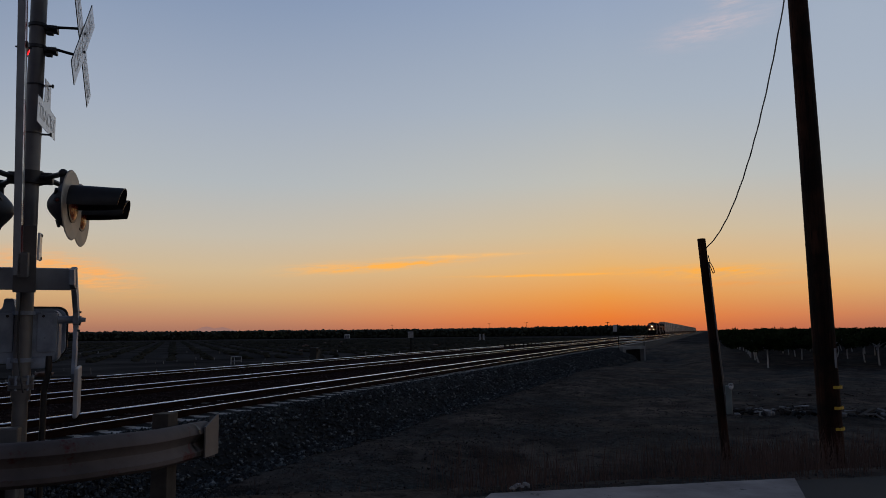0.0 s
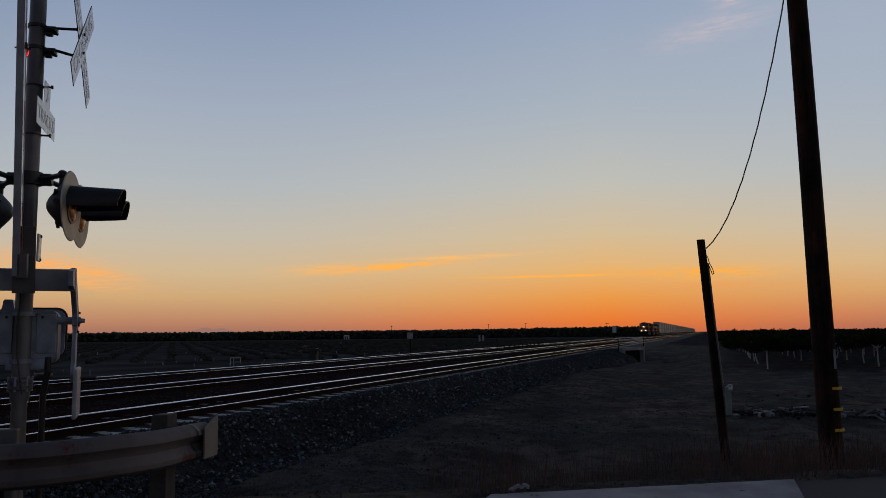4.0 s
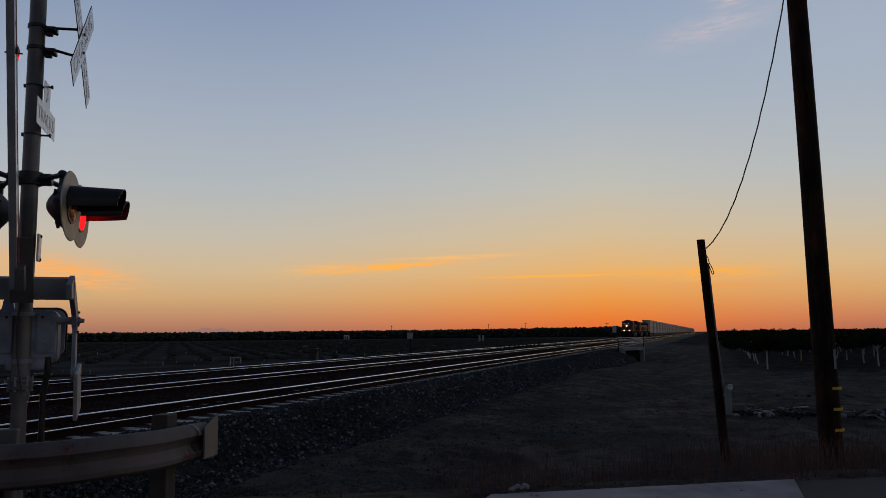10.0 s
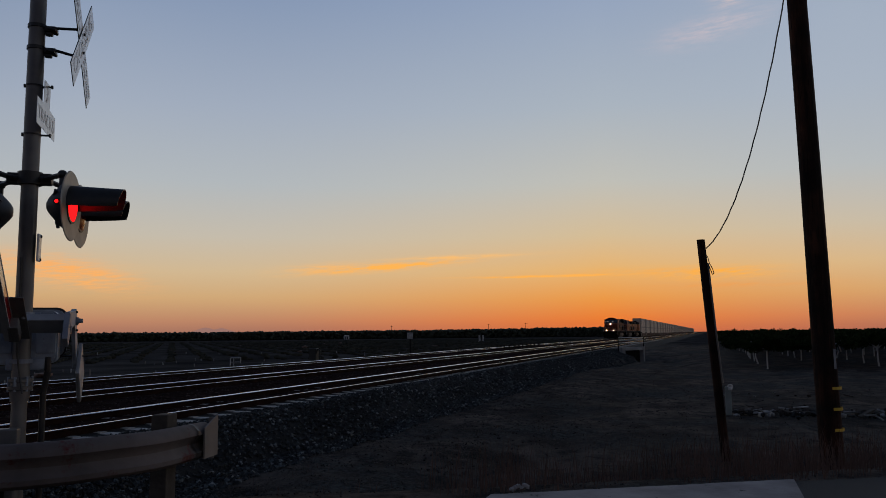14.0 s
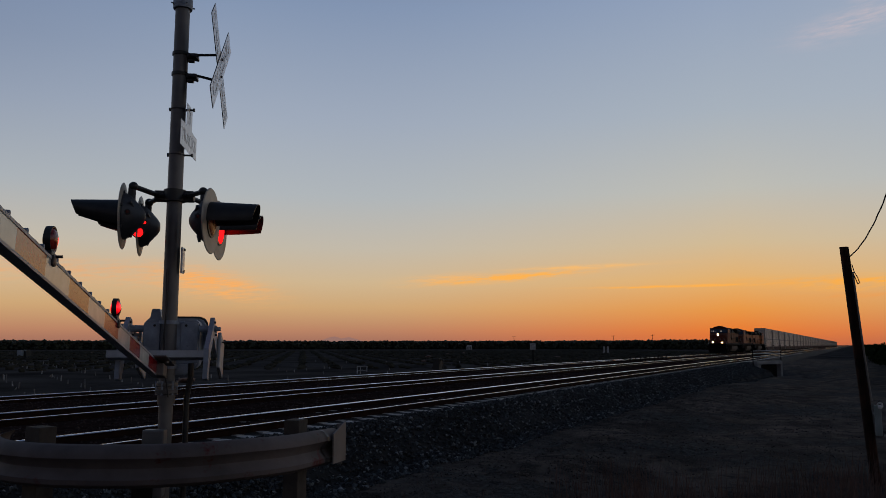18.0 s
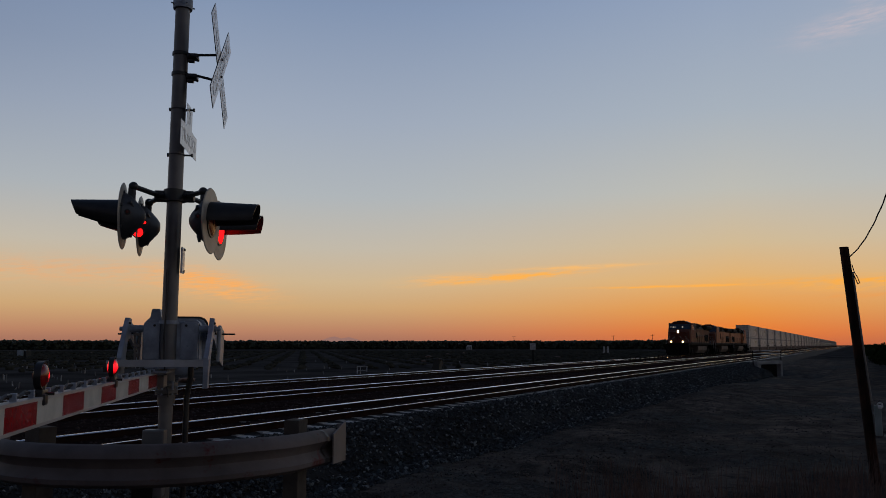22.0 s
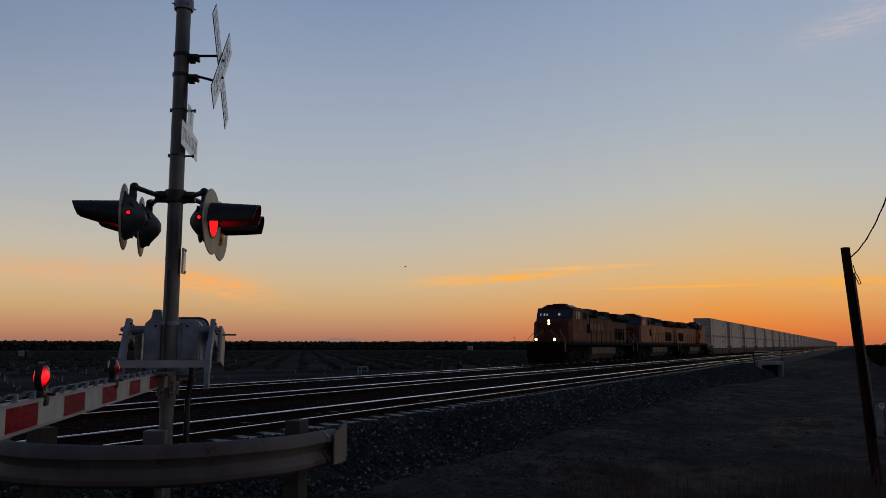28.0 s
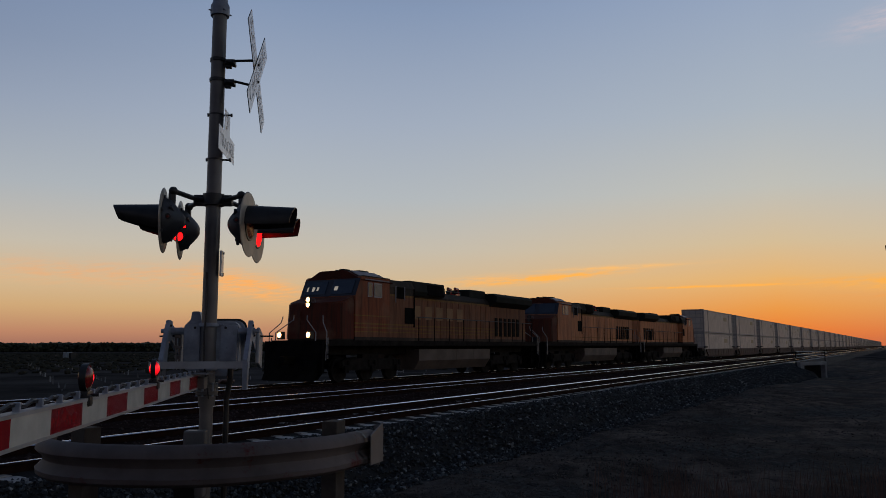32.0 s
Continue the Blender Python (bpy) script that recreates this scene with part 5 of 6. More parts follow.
def container():
    """A 53-foot container with ribbed sides, resting on z = 0, its front at y = 0."""
    t = thing("freight_container", pose(0, 0, 0), "long pale grey-white intermodal freight container, stacked two high", "container", "stacked containers of the train")
    bm = B()
    length, half, height = 17.6, 1.24, 2.73
    box(bm, 0, length / 2, height / 2, 2 * half, length - 0.16, height - 0.1)
    body = part("body", bm, CONT, t, "pale ribbed box body")
    bm = B()
    for s in (-1, 1):
        for k in range(27):
            box(bm, s * (half + 0.002), 0.5 + 0.638 * k, height / 2, 0.02, 0.07, height - 0.26)
    tagged(part("side_ribs", bm, CONT, t), kind="stuff")
    bm = B()
    for s in (-1, 1):
        box(bm, s * (half - 0.03), length / 2, height - 0.11, 0.12, length, 0.14)
        box(bm, s * (half - 0.03), length / 2, 0.1, 0.12, length, 0.14)
        for y in (0.08, length - 0.08):
            box(bm, s * (half - 0.04), y, height / 2, 0.14, 0.16, height)
        for y in (2.3, 15.3):
            box(bm, s * (half - 0.01), y, height / 2, 0.11, 0.2, height)
    for y in (0.08, length - 0.08):
        for z in (0.08, height - 0.07):
            box(bm, 0, y, z, 2 * half - 0.1, 0.14, 0.14)
    part("frame", bm, CONT_FRAME, t, "grey steel corner and edge frame")
    for s in (-1, 1):
        part("side_mark", box(B(), s * (half + 0.03), 12.6, 1.85, 0.006, 2.2, 0.5), MARK, t, "faded plain mark")
        part("number_mark", box(B(), s * (half + 0.03), 15.2, 2.3, 0.006, 1.1, 0.14), MARK, t)
    bm = B()
    for x in (-0.9, -0.35, 0.35, 0.9):
        rod(bm, (x, -0.02, 0.15), (x, -0.02, height - 0.15), 0.02, n=6)
    for z in (0.5, 1.1, 1.75, 2.2):
        box(bm, 0, -0.005, z, 2.3, 0.03, 0.05)
    tagged(part("door_gear", bm, CONT_FRAME, t, "door bars on the container end"), kind="stuff")
    return t


PITCH = 20.8


def well_car():
    t = thing("well_car", pose(0, 0, 0), "low dusty brown well car carrying stacked containers", "well car", "well cars of the freight train")
    bm = B()
    for s in (-1, 1):
        extrude(bm, [(0.6, 0.95), (1.6, 0.32), (17.5, 0.32), (18.5, 0.95), (18.5, 1.1), (17.6, 1.15), (1.5, 1.15), (0.6, 1.1)], "x", s * 1.42 - 0.06, s * 1.42 + 0.06)
        for k in range(10):
            box(bm, s * 1.49, 2.2 + 1.63 * k, 0.74, 0.04, 0.1, 0.7)
    part("side_sill", bm, WELL, t, "dusty brown side sills")
    bm = B()
    box(bm, 0, 9.55, 0.24, 2.7, 16.2, 0.1)
    part("well_floor", bm, WELL, t)
    bm = B()
    for y in (-0.2, 19.3):
        box(bm, 0, y, 1.2, 2.5, 1.5, 0.18)
    part("end_platform", bm, WELL, t)
    for s in (-1, 1):
        for y in (1.0, 17.9):
            part("corner_guide", box(B(), s * 1.33, y, 1.36, 0.14, 1.5, 0.13, bevel=0.02), NEARBLACK, t, "dark corner guide")
    bogie(t, -0.55, 2, 0.85)
    return t


box_proto, car_proto = container(), well_car()
CARS = 44
START = 3 * LOCO + 3.2
for k in range(CARS):
    y = START + PITCH * k
    car = car_proto if k == 0 else copy_thing(car_proto, pose(0, 0, 0))
    train_things.append((car, y, 0))
    for z in (0.29, 3.02):
        c = box_proto if k == 0 and z == 0.29 else copy_thing(box_proto, pose(0, 0, 0))
        if z > 1:
            tagged(c, "long pale grey-white freight container stacked on another one")
        else:
            tagged(c, "long pale freight container sitting low in a well car")
        train_things.append((c, y + 0.65, z))


# nose position along the track over time
TRAIN_Y = [(0.0, 312.6), (3.0, 284.6), (6.0, 255.6), (9.0, 226.6), (12.0, 197.9), (14.5, 174.3), (17.0, 151.1), (19.0, 133.6), (21.0, 116.1), (23.0, 98.8), (24.0, 90.2), (25.0, 81.7), (25.5, 77.5), (27.5, 60.9), (28.0, 56.75), (29.0, 48.6), (30.0, 40.45), (31.0, 32.28), (31.5, 28.18), (32.0, 24.05)]

# ---------- ties ----------
for q, tr in enumerate(tracks):
    for k in range(300):
        shared("tie", TIE_MESH, tr, pose(0.03 * math.sin(k * 2.7), -12.0 + 0.61 * k, 0.0 if q == 0 else -0.06, 0, 0, 0.8 * math.sin(k * 1.3)))

# ---------- bridge over the canal ----------
bridge = thing("canal_bridge", pose(-15, 81.5, -2.2), "low concrete railway bridge over a dry canal", "bridge", kind="structure")


def bridge_part(name, x0, x1, y0, y1, z0, z1, label="", bev=0.02):
    bm = box(B(), (x0 + x1) / 2 + 15, (y0 + y1) / 2 - 81.5, (z0 + z1) / 2 + 2.2, x1 - x0, y1 - y0, z1 - z0, bevel=bev)
    return part(name, bm, CONCRETE, bridge, label)


bridge_part("deck", -23.6, -8.25, CANAL[0] - 0.4, CANAL[1] + 0.4, -0.62, -0.36, "pale concrete deck slab")
bridge_part("deck_edge", -8.6, -8.25, CANAL[0] - 0.4, CANAL[1] + 0.4, -0.62, -0.25, "concrete deck edge")
bridge_part("deck_edge", -23.9, -23.61, CANAL[0] - 1.5, CANAL[1] + 1.0, -0.62, -0.16)
for y in (CANAL[0] - 0.3, CANAL[1] + 0.3):
    bridge_part("abutment", -25.0, -8.4, y - 0.3, y + 0.3, -2.3, -0.63, "concrete abutment wall")
bm = box(B(), -0.4, 0, 1.91, 14.6, 4.6, 0.15)
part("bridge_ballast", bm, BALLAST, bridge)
# skewed culvert headwall at the near corner: beam, two legs, a wing ledge, and a handrail over it
HEAD_A, HEAD_B = Vector((-8.05, 76.2, 0)), Vector((-6.25, 80.2, 0))
span = HEAD_B - HEAD_A
skew = Matrix.Rotation(math.atan2(span.y, span.x), 3, "Z")
head = thing("culvert_headwall", pose(-7.15, 78.2, -1.6), "pale concrete culvert headwall beside the embankment", "headwall", kind="structure")


def head_part(name, f, w, z0, z1, thick, label, mat=None):
    c = HEAD_A.lerp(HEAD_B, f) - Vector((-7.15, 78.2, -1.6))
    return part(name, box(B(), c.x, c.y, (z0 + z1) / 2 + 1.6, w, thick, z1 - z0, skew, 0.03), mat or CONCRETE, head, label)


head_part("beam", 0.5, span.length, -0.33, -0.02, 0.4, "pale concrete top beam")
head_part("wing_leg", 0.07, 0.6, -1.7, -0.34, 0.42, "pale concrete wing wall")
head_part("leg", 0.96, 0.3, -1.9, -0.34, 0.42, "pale concrete side wall")
# dark sheet behind the beam imitates the shade inside the culvert
part("opening_shade", box(B(), -0.25, 0.55, 0.75, span.length * 0.9, 0.1, 1.3, skew), UNDER, head, "dark panel put in as shade inside the culvert")
rl = thing("bridge_railing", pose(-8.2, 76.0, -0.9), "thin steel handrail over the culvert headwall", "handrail", "bridge handrails")
end = Vector((2.0, 4.3, 0))
for f in (0.0, 1.0):
    part("post", box(B(), end.x * f, end.y * f, 0.9, 0.08, 0.08, 1.85), UNDER, rl)
for z in (1.3, 1.55, 1.8):
    part("rail", rod(B(), (0, 0, z), end + Vector((0, 0, z)), 0.034, n=8), GALV, rl)
low = thing("bridge_railing", pose(-19.34, 76.0, -0.2), "low dark steel railing between the tracks at the bridge", "handrail", "bridge handrails")
for k in range(9):
    part("post", box(B(), 0, 2.06 * k, 0.2, 0.1, 0.22, 0.52), UNDER, low)
for z in (0.22, 0.42):
    part("rail", rod(B(), (0, -0.2, z), (0, 16.7, z), 0.03, n=8), UNDER, low)

# ---------- far trees and hills ----------
def blob(verts, faces, c, rx, rz, r):
    """A rough leafy clump."""
    base = len(verts)
    ico = [(0, 0, 1)] + [(0.894 * math.cos(a), 0.894 * math.sin(a), 0.447) for a in (math.tau * k / 5 for k in range(5))] + \
          [(0.894 * math.cos(a), 0.894 * math.sin(a), -0.447) for a in (math.tau * (k + 0.5) / 5 for k in range(5))] + [(0, 0, -1)]
    for x, y, z in ico:
        f = r.uniform(0.7, 1.25)
        verts.append((c[0] + x * rx * f, c[1] + y * rx * f, c[2] + z * rz * f))
    for k in range(5):
        n = (k + 1) % 5
        faces += [(base, base + 1 + k, base + 1 + n), (base + 1 + k, base + 6 + k, base + 1 + n), (base + 1 + n, base + 6 + k, base + 6 + n), (base + 11, base + 6 + n, base + 6 + k)]


r = random.Random(3)
verts, faces = [], []
for k in range(2600):
    head = radians(3.7 + 64.5 * k / 2600 + r.uniform(-0.05, 0.05))
    row = k % 4
    d = 470 + 12 * row + 6 * r.random()
    x, y = -d * math.sin(head), d * math.cos(head)
    h = 4.95 + 0.4 * noise.noise(Vector((head * 30, 0, 0))) + 0.7 * r.random() ** 4 + 0.9 * (1 - step(0.05, 0.4, head))
    for q in range(4):
        blob(verts, faces, (x + r.uniform(-1.3, 1.3), y + r.uniform(-1.3, 1.3), -1.1 + h * (0.2 + 0.6 * q / 3)), r.uniform(0.8, 1.5), h * 0.19, r)
tagged(new("far_orchard", raw("far_orchard", verts, faces, WOODS)), "dark band of orchard trees along the far edge of the field", "trees", kind="stuff")
for head, dist, top in ((6.9, 520, 8.0), (12.7, 560, 9.0), (15.4, 600, 9.0), (22.5, 640, 9.0), (47.5, 520, 9.5)):
    x, y = -dist * math.sin(radians(head)), dist * math.cos(radians(head))
    t = thing("far_power_pole", pose(x, y, -1.2), "thin dark power pole above the far trees", "power pole", "far power poles")
    part("shaft", rod(B(), (0, 0, 0), (0, 0, top + 1), 0.17, 0.13, 8), WOOD, t)
    part("crossarm", box(B(), 0, 0, top + 0.4, 2.6, 0.2, 0.2), WOOD, t)

# haze is painted: the hill gives off one flat colour, unlit by the sky
HAZE = glow("far_hill_haze_glow", lin(152, 114, 105), 1.0)
bm = B()
ridge = [(33.6, 6), (34.3, 12), (34.78, 17.5), (35.1, 21.8), (35.42, 23.8), (35.7, 21.8), (35.95, 18.6), (36.15, 20.2), (36.5, 22.2), (36.8, 19.6), (37.1, 16.5), (38.0, 8)]
top = [bm.verts.new((-4100 * math.sin(radians(71.0 - h)), 4100 * math.cos(radians(71.0 - h)), -4 + 2.1 * z)) for h, z in ridge]
low = [bm.verts.new((-4150 * math.sin(radians(71.0 - h)), 4150 * math.cos(radians(71.0 - h)), -12)) for h, z in ridge]
foot = [bm.verts.new((-4000 * math.sin(radians(71.0 - h)), 4000 * math.cos(radians(71.0 - h)), -10)) for h, z in ridge]
for a, b in ((foot, top), (top, low)):
    for k in range(len(ridge) - 1):
        bm.faces.new((a[k], a[k + 1], b[k + 1], b[k]))
tagged(part("backdrop_hill", bm, HAZE), "faint hazy mountain on the horizon", "mountain", kind="structure")

# ---------- orchard beside the track ----------
def crown_mesh(seed):
    r = random.Random(seed)
    verts, faces = [], []
    lobes = [(r.uniform(-1.5, 1.5), r.uniform(-1.9, 1.9), r.uniform(1.4, 2.0), r.uniform(0.5, 0.85)) for _ in range(16)]
    for k in range(5200):
        lx, ly, lz, lr = lobes[k % len(lobes)]
        d = Vector((r.gauss(0, 1), r.gauss(0, 1), r.gauss(0, 1))).normalized() * lr * r.uniform(0.35, 1.05)
        c = Vector((lx + d.x, ly + d.y, lz + d.z * 0.55))
        u = Vector((r.gauss(0, 1), r.gauss(0, 1), r.gauss(0, 1))).normalized() * r.uniform(0.06, 0.125)
        v = Vector((r.gauss(0, 1), r.gauss(0, 1), r.gauss(0, 1))).cross(u).normalized() * r.uniform(0.04, 0.085)
        b = len(verts)
        verts += [c - u, c - v * 0.9, c + u, c + v]
        faces.append((b, b + 1, b + 2, b + 3))
    for lx, ly, lz, lr in lobes:
        blob(verts, faces, (lx, ly, lz), lr * 0.5, lr * 0.28, r)
    return raw("crown", verts, faces, LEAF)


def trunk_mesh(seed):
    r = random.Random(seed)
    bm = B()
    lean = Vector((r.uniform(-0.16, 0.16), r.uniform(-0.12, 0.12), 0))
    knee = Vector((0, 0, 0.55)) + lean * 1.2
    fork = Vector((0, 0, 1.15)) + lean * 0.6
    rod(bm, (0, 0, -0.1), knee, 0.055, 0.046, 8), rod(bm, knee, fork, 0.046, 0.04, 8)
    for k in range(4):
        a = k * 1.57 + r.random()
        rod(bm, fork, fork + Vector((0.9 * math.cos(a), 0.9 * math.sin(a), 0.6)), 0.045, 0.015, 6)
    return mesh_of("trunk", bm, BARK, True)


CROWNS, TRUNKS = [crown_mesh(40 + k) for k in range(4)], [trunk_mesh(60 + k) for k in range(4)]
r, made = random.Random(11), 0
far_v, far_f = [], []
for j in range(75):
    y = 53.0 + 6.0 * j
    i = 0
    while True:
        x = 3.4 + 3.45 * i
        if x > 0.2 * y + 4:
            break
        px, py = x + r.uniform(-0.2, 0.2), y + 1.6 * (i % 3) + r.uniform(-0.5, 0.5)
        if made < 296 and j < 30:
            z = ground_z(px, py)
            t = thing("orchard_tree", pose(px, py, z, 0, 0, r.uniform(0, 360)), "young orchard tree with whitewashed trunk and low dark crown", "tree", "orchard trees")
            t.scale = (1, 1, r.uniform(0.9, 1.06))
            shared("trunk", TRUNKS[r.randrange(4)], t, pose(0, 0, 0))
            shared("crown", CROWNS[r.randrange(4)], t, pose(0, 0, 0))
            made += 1
        else:
            for q in range(3):
                blob(far_v, far_f, (px + r.uniform(-1, 1), py + r.uniform(-1, 1), -0.8 + r.uniform(1.3, 1.9)), r.uniform(0.8, 1.4), 0.5, r)
        i += 1
tagged(new("orchard_rows", raw("orchard_rows", far_v, far_f, LEAF)), "dark rows of young orchard trees running to the horizon", "trees", kind="stuff")

# ---------- across the tracks ----------
r = random.Random(15)
VINE = material("low_vine_leaves", (0.032, 0.032, 0.025, 1), (0.07, 0.067, 0.052, 1), 0.9, 0, 0.3, 0.2, 6.0, spec=0.0)
along_row, across_row = Vector((-math.sin(radians(37.8)), math.cos(radians(37.8)), 0)), Vector((math.cos(radians(37.8)), math.sin(radians(37.8)), 0))
verts, faces = [], []
for q in range(-52, 40):
    u = 30.0
    while u < 330.0:
        p = along_row * u + across_row * (3.7 * q)
        d = p.length
        u += 0.9 + d * 0.004
        if p.x > -34 or not 84 + 6 * noise.noise(p * 0.02) < d < 380 or r.random() < 0.16:
            continue
        blob(verts, faces, (p.x + r.uniform(-0.35, 0.35), p.y + r.uniform(-0.35, 0.35), ground_z(p.x, p.y) + 0.1), 0.22 + d * 0.002, r.uniform(0.1, 0.36), r)
tagged(new("vine_rows", raw("vine_rows", verts, faces, VINE)), "long dim rows of low vines in the dark field", "vines", kind="stuff")
r = random.Random(5)
verts, faces = [], []
stake_row, stake_step = Vector((-0.862, 0.507, 0)), Vector((0.507, 0.862, 0))
for k in range(900):
    row, place = divmod(k, 45)
    p = Vector((-34.0, 23.7, 0)) + stake_step * (3.4 * row) + stake_row * (2.15 * place + r.uniform(-0.4, 0.4) - 0.6 * row)
    x, y = p.x + r.uniform(-0.15, 0.15), p.y + r.uniform(-0.15, 0.15)
    if x > -29.5 or p.length > 128 or r.random() < (0.15 if row == 0 else 0.42) + 0.5 * step(1.45, 0.95, -x / y):
        continue
    h, w = r.uniform(0.1, 0.3) + 0.25 * r.random() ** 3, 0.02 + 0.0005 * p.length
    z = ground_z(x, y)
    tip = (x + r.uniform(-0.05, 0.05), y + r.uniform(-0.05, 0.05), z + h)
    b = len(verts)
    verts += [(x - w, y, z), (x + w * 0.6, y - w, z), (x + w * 0.6, y + w, z), (tip[0] - w * 0.8, tip[1], tip[2]), (tip[0] + w * 0.5, tip[1] - w * 0.8, tip[2]), (tip[0] + w * 0.5, tip[1] + w * 0.8, tip[2])]
    faces += [(b, b + 1, b + 4, b + 3), (b + 1, b + 2, b + 5, b + 4), (b + 2, b, b + 3, b + 5), (b + 3, b + 4, b + 5)]
tagged(new("vine_stakes", raw("vine_stakes", verts, faces, STAKE_MIX)), "rows of short pale planting stakes in a dark field", "stakes", kind="stuff")
verts, faces = [], []
for k in range(14):
    d, head = r.uniform(55, 260), radians(r.uniform(14, 62))
    x, y = -d * math.sin(head), d * math.cos(head)
    if x > -27:
        continue
    blob(verts, faces, (x, y, ground_z(x, y) + 0.15), r.uniform(0.3, 0.9), r.uniform(0.12, 0.4), r)
tagged(new("field_scrub", raw("field_scrub", verts, faces, GRASS)), "low dry scrub scattered over the field", "scrub", kind="stuff")

FAR_Z = -1.15
t = thing("trackside_board", pose(-35.7, 92.4, FAR_Z), "pale square board on a dark post beside the tracks", "sign")
part("post", box(B(), 0, 0, 1.0, 0.14, 0.14, 2.0), UNDER, t)
part("board", box(B(), 0, -0.1, 2.4, 0.7, 0.05, 0.8, Matrix.Rotation(0.35, 3, "Z"), 0.02), DULL_STAKE, t)
t = thing("trackside_board", pose(-25.2, 225, -0.9), "pale narrow board on a post far along the tracks", "sign")
part("post", box(B(), 0, 0, 1.0, 0.16, 0.16, 3.4), UNDER, t)
part("board", box(B(), 0, -0.12, 3.2, 1.1, 0.05, 1.9, bevel=0.02), STAKE, t)
t = thing("white_gate_posts", pose(-66, 231, FAR_Z), "pair of tall white panels standing in the field", "gate posts")
for s in (-1, 1):
    part("panel", box(B(), s * 0.55, 0, 1.15, 0.5, 0.3, 2.1, bevel=0.04), DULL_STAKE, t)
part("base", box(B(), 0, 0, 0.15, 2.2, 0.6, 0.3, bevel=0.04), DULL_STAKE, t)
t = thing("irrigation_frame", pose(-39.5, 59.6, FAR_Z), "small white pipe frame at the field edge", "pipe frame")
bm = tube(B(), [(-0.36, -0.25, -0.05), (-0.34, -0.25, 0.66), (0.36, 0.25, 0.66), (0.36, 0.25, 0.2)], 0.045)
part("frame", bm, DULL_STAKE, t)
part("crossbar", rod(B(), (-0.34, -0.25, 0.3), (0.36, 0.25, 0.3), 0.035), DULL_STAKE, t)
part("upright", rod(B(), (-0.12, -0.09, -0.05), (-0.12, -0.09, 0.66), 0.035), DULL_STAKE, t)
t = thing("pump_cabinet", pose(-37.6, 70.5, FAR_Z), "dark pump cabinet with a hoop pipe beside the field", "cabinet")
part("body", box(B(), 0, 0, 0.62, 0.75, 0.7, 1.3, bevel=0.05), DARKBOX, t)
part("hoop", tube(B(), [(0.1, -0.2, 0), (0.5, -0.2, 1.2), (0.75, -0.2, 1.1), (0.8, -0.2, 0)], 0.06), DARKBOX, t)
for dx in (0.0, 8.5):
    t = thing("farm_shed", pose(-198 + 0.36 * dx, 409 - 0.4 * dx, FAR_Z + 0.9), "small pale farm shed before the far trees", "shed", "far sheds")
    part("walls", box(B(), 0, 0, 0.2, 1.5, 1.4, 2.2), DULL_STAKE, t)
    bm = extrude(B(), [(-0.85, 1.25), (0.85, 1.25), (0, 1.6)], "y", -0.8, 0.8)
    part("roof", bm, STAKE, t)
    part("door", box(B(), 0.2, -0.72, 0.0, 0.5, 0.06, 1.4), DARKBOX, t)
t = thing("water_tank", pose(-160.0, 108.5, FAR_Z), "pale blue box tank standing in the field", "tank")
BLUE = material("pale_blue_plastic", (0.2, 0.25, 0.28, 1), (0.28, 0.33, 0.37, 1), 0.6)
part("tank", box(B(), 0, 0, 0.75, 1.3, 1.3, 1.5, bevel=0.08), BLUE, t)
part("stand", box(B(), 1.05, 0.6, 0.7, 0.8, 1.2, 1.4), DARKBOX, t)

# ---------- dumped rubbish, weeds, litter ----------
r = random.Random(21)


def rubbish(name, x, y, w, n, label, size=1.0):
    z0 = ground_z(x, y)
    t = thing(name, pose(x, y, z0), label, "rubbish", "dumped rubbish")
    for k in range(n):
        px, py = r.uniform(-w, w), r.gauss(0, 0.8)
        pz = ground_z(x + px, y + py) - z0
        kind = r.random()
        if kind < 0.45:
            bm = box(B(), px, py, pz + 0.06 + 0.12 * r.random(), size * r.uniform(0.08, 0.42) * r.uniform(0.5, 1.6), r.uniform(0.03, 0.12), r.uniform(0.015, 0.05), Euler((r.uniform(-0.7, 0.7), r.uniform(-0.5, 0.5), r.uniform(-1.4, 1.4))).to_matrix(), 0.004)
            part("board", bm, POST_WOOD if r.random() < 0.7 else PLASTIC, t)
        else:
            v, f = [], []
            blob(v, f, (px, py, pz + 0.09), size * r.uniform(0.04, 0.15), size * r.uniform(0.03, 0.1), r)
            ob = shared("sack", raw("sack", v, f, PLASTIC if r.random() < 0.2 else DIRT), t, pose(0, 0, 0))
    return t


rubbish("rubbish_heap", 2.0, 23.6, 1.5, 100, "heap of dumped pale sacks and boards on the dirt")
rubbish("rubbish_heap", 5.0, 23.2, 1.4, 90, "low heap of dumped boards and sheeting on the dirt")
rubbish("rubbish_scraps", 2.3, 29.0, 2.4, 14, "a few pale scraps lying on the dirt", 0.6)
v, f = [], []
for k in range(9):
    blob(v, f, (-1.84 + 0.018 * k, 7.39 + 0.01 * k, -0.06 + 0.035 * r.random() * (1 + (3 < k < 7))), r.uniform(0.014, 0.028), r.uniform(0.016, 0.034), r)
tagged(new("crumpled_bag", raw("crumpled_bag", v, f, PLASTIC)), "small crumpled pale plastic bag on the road edge", "litter")

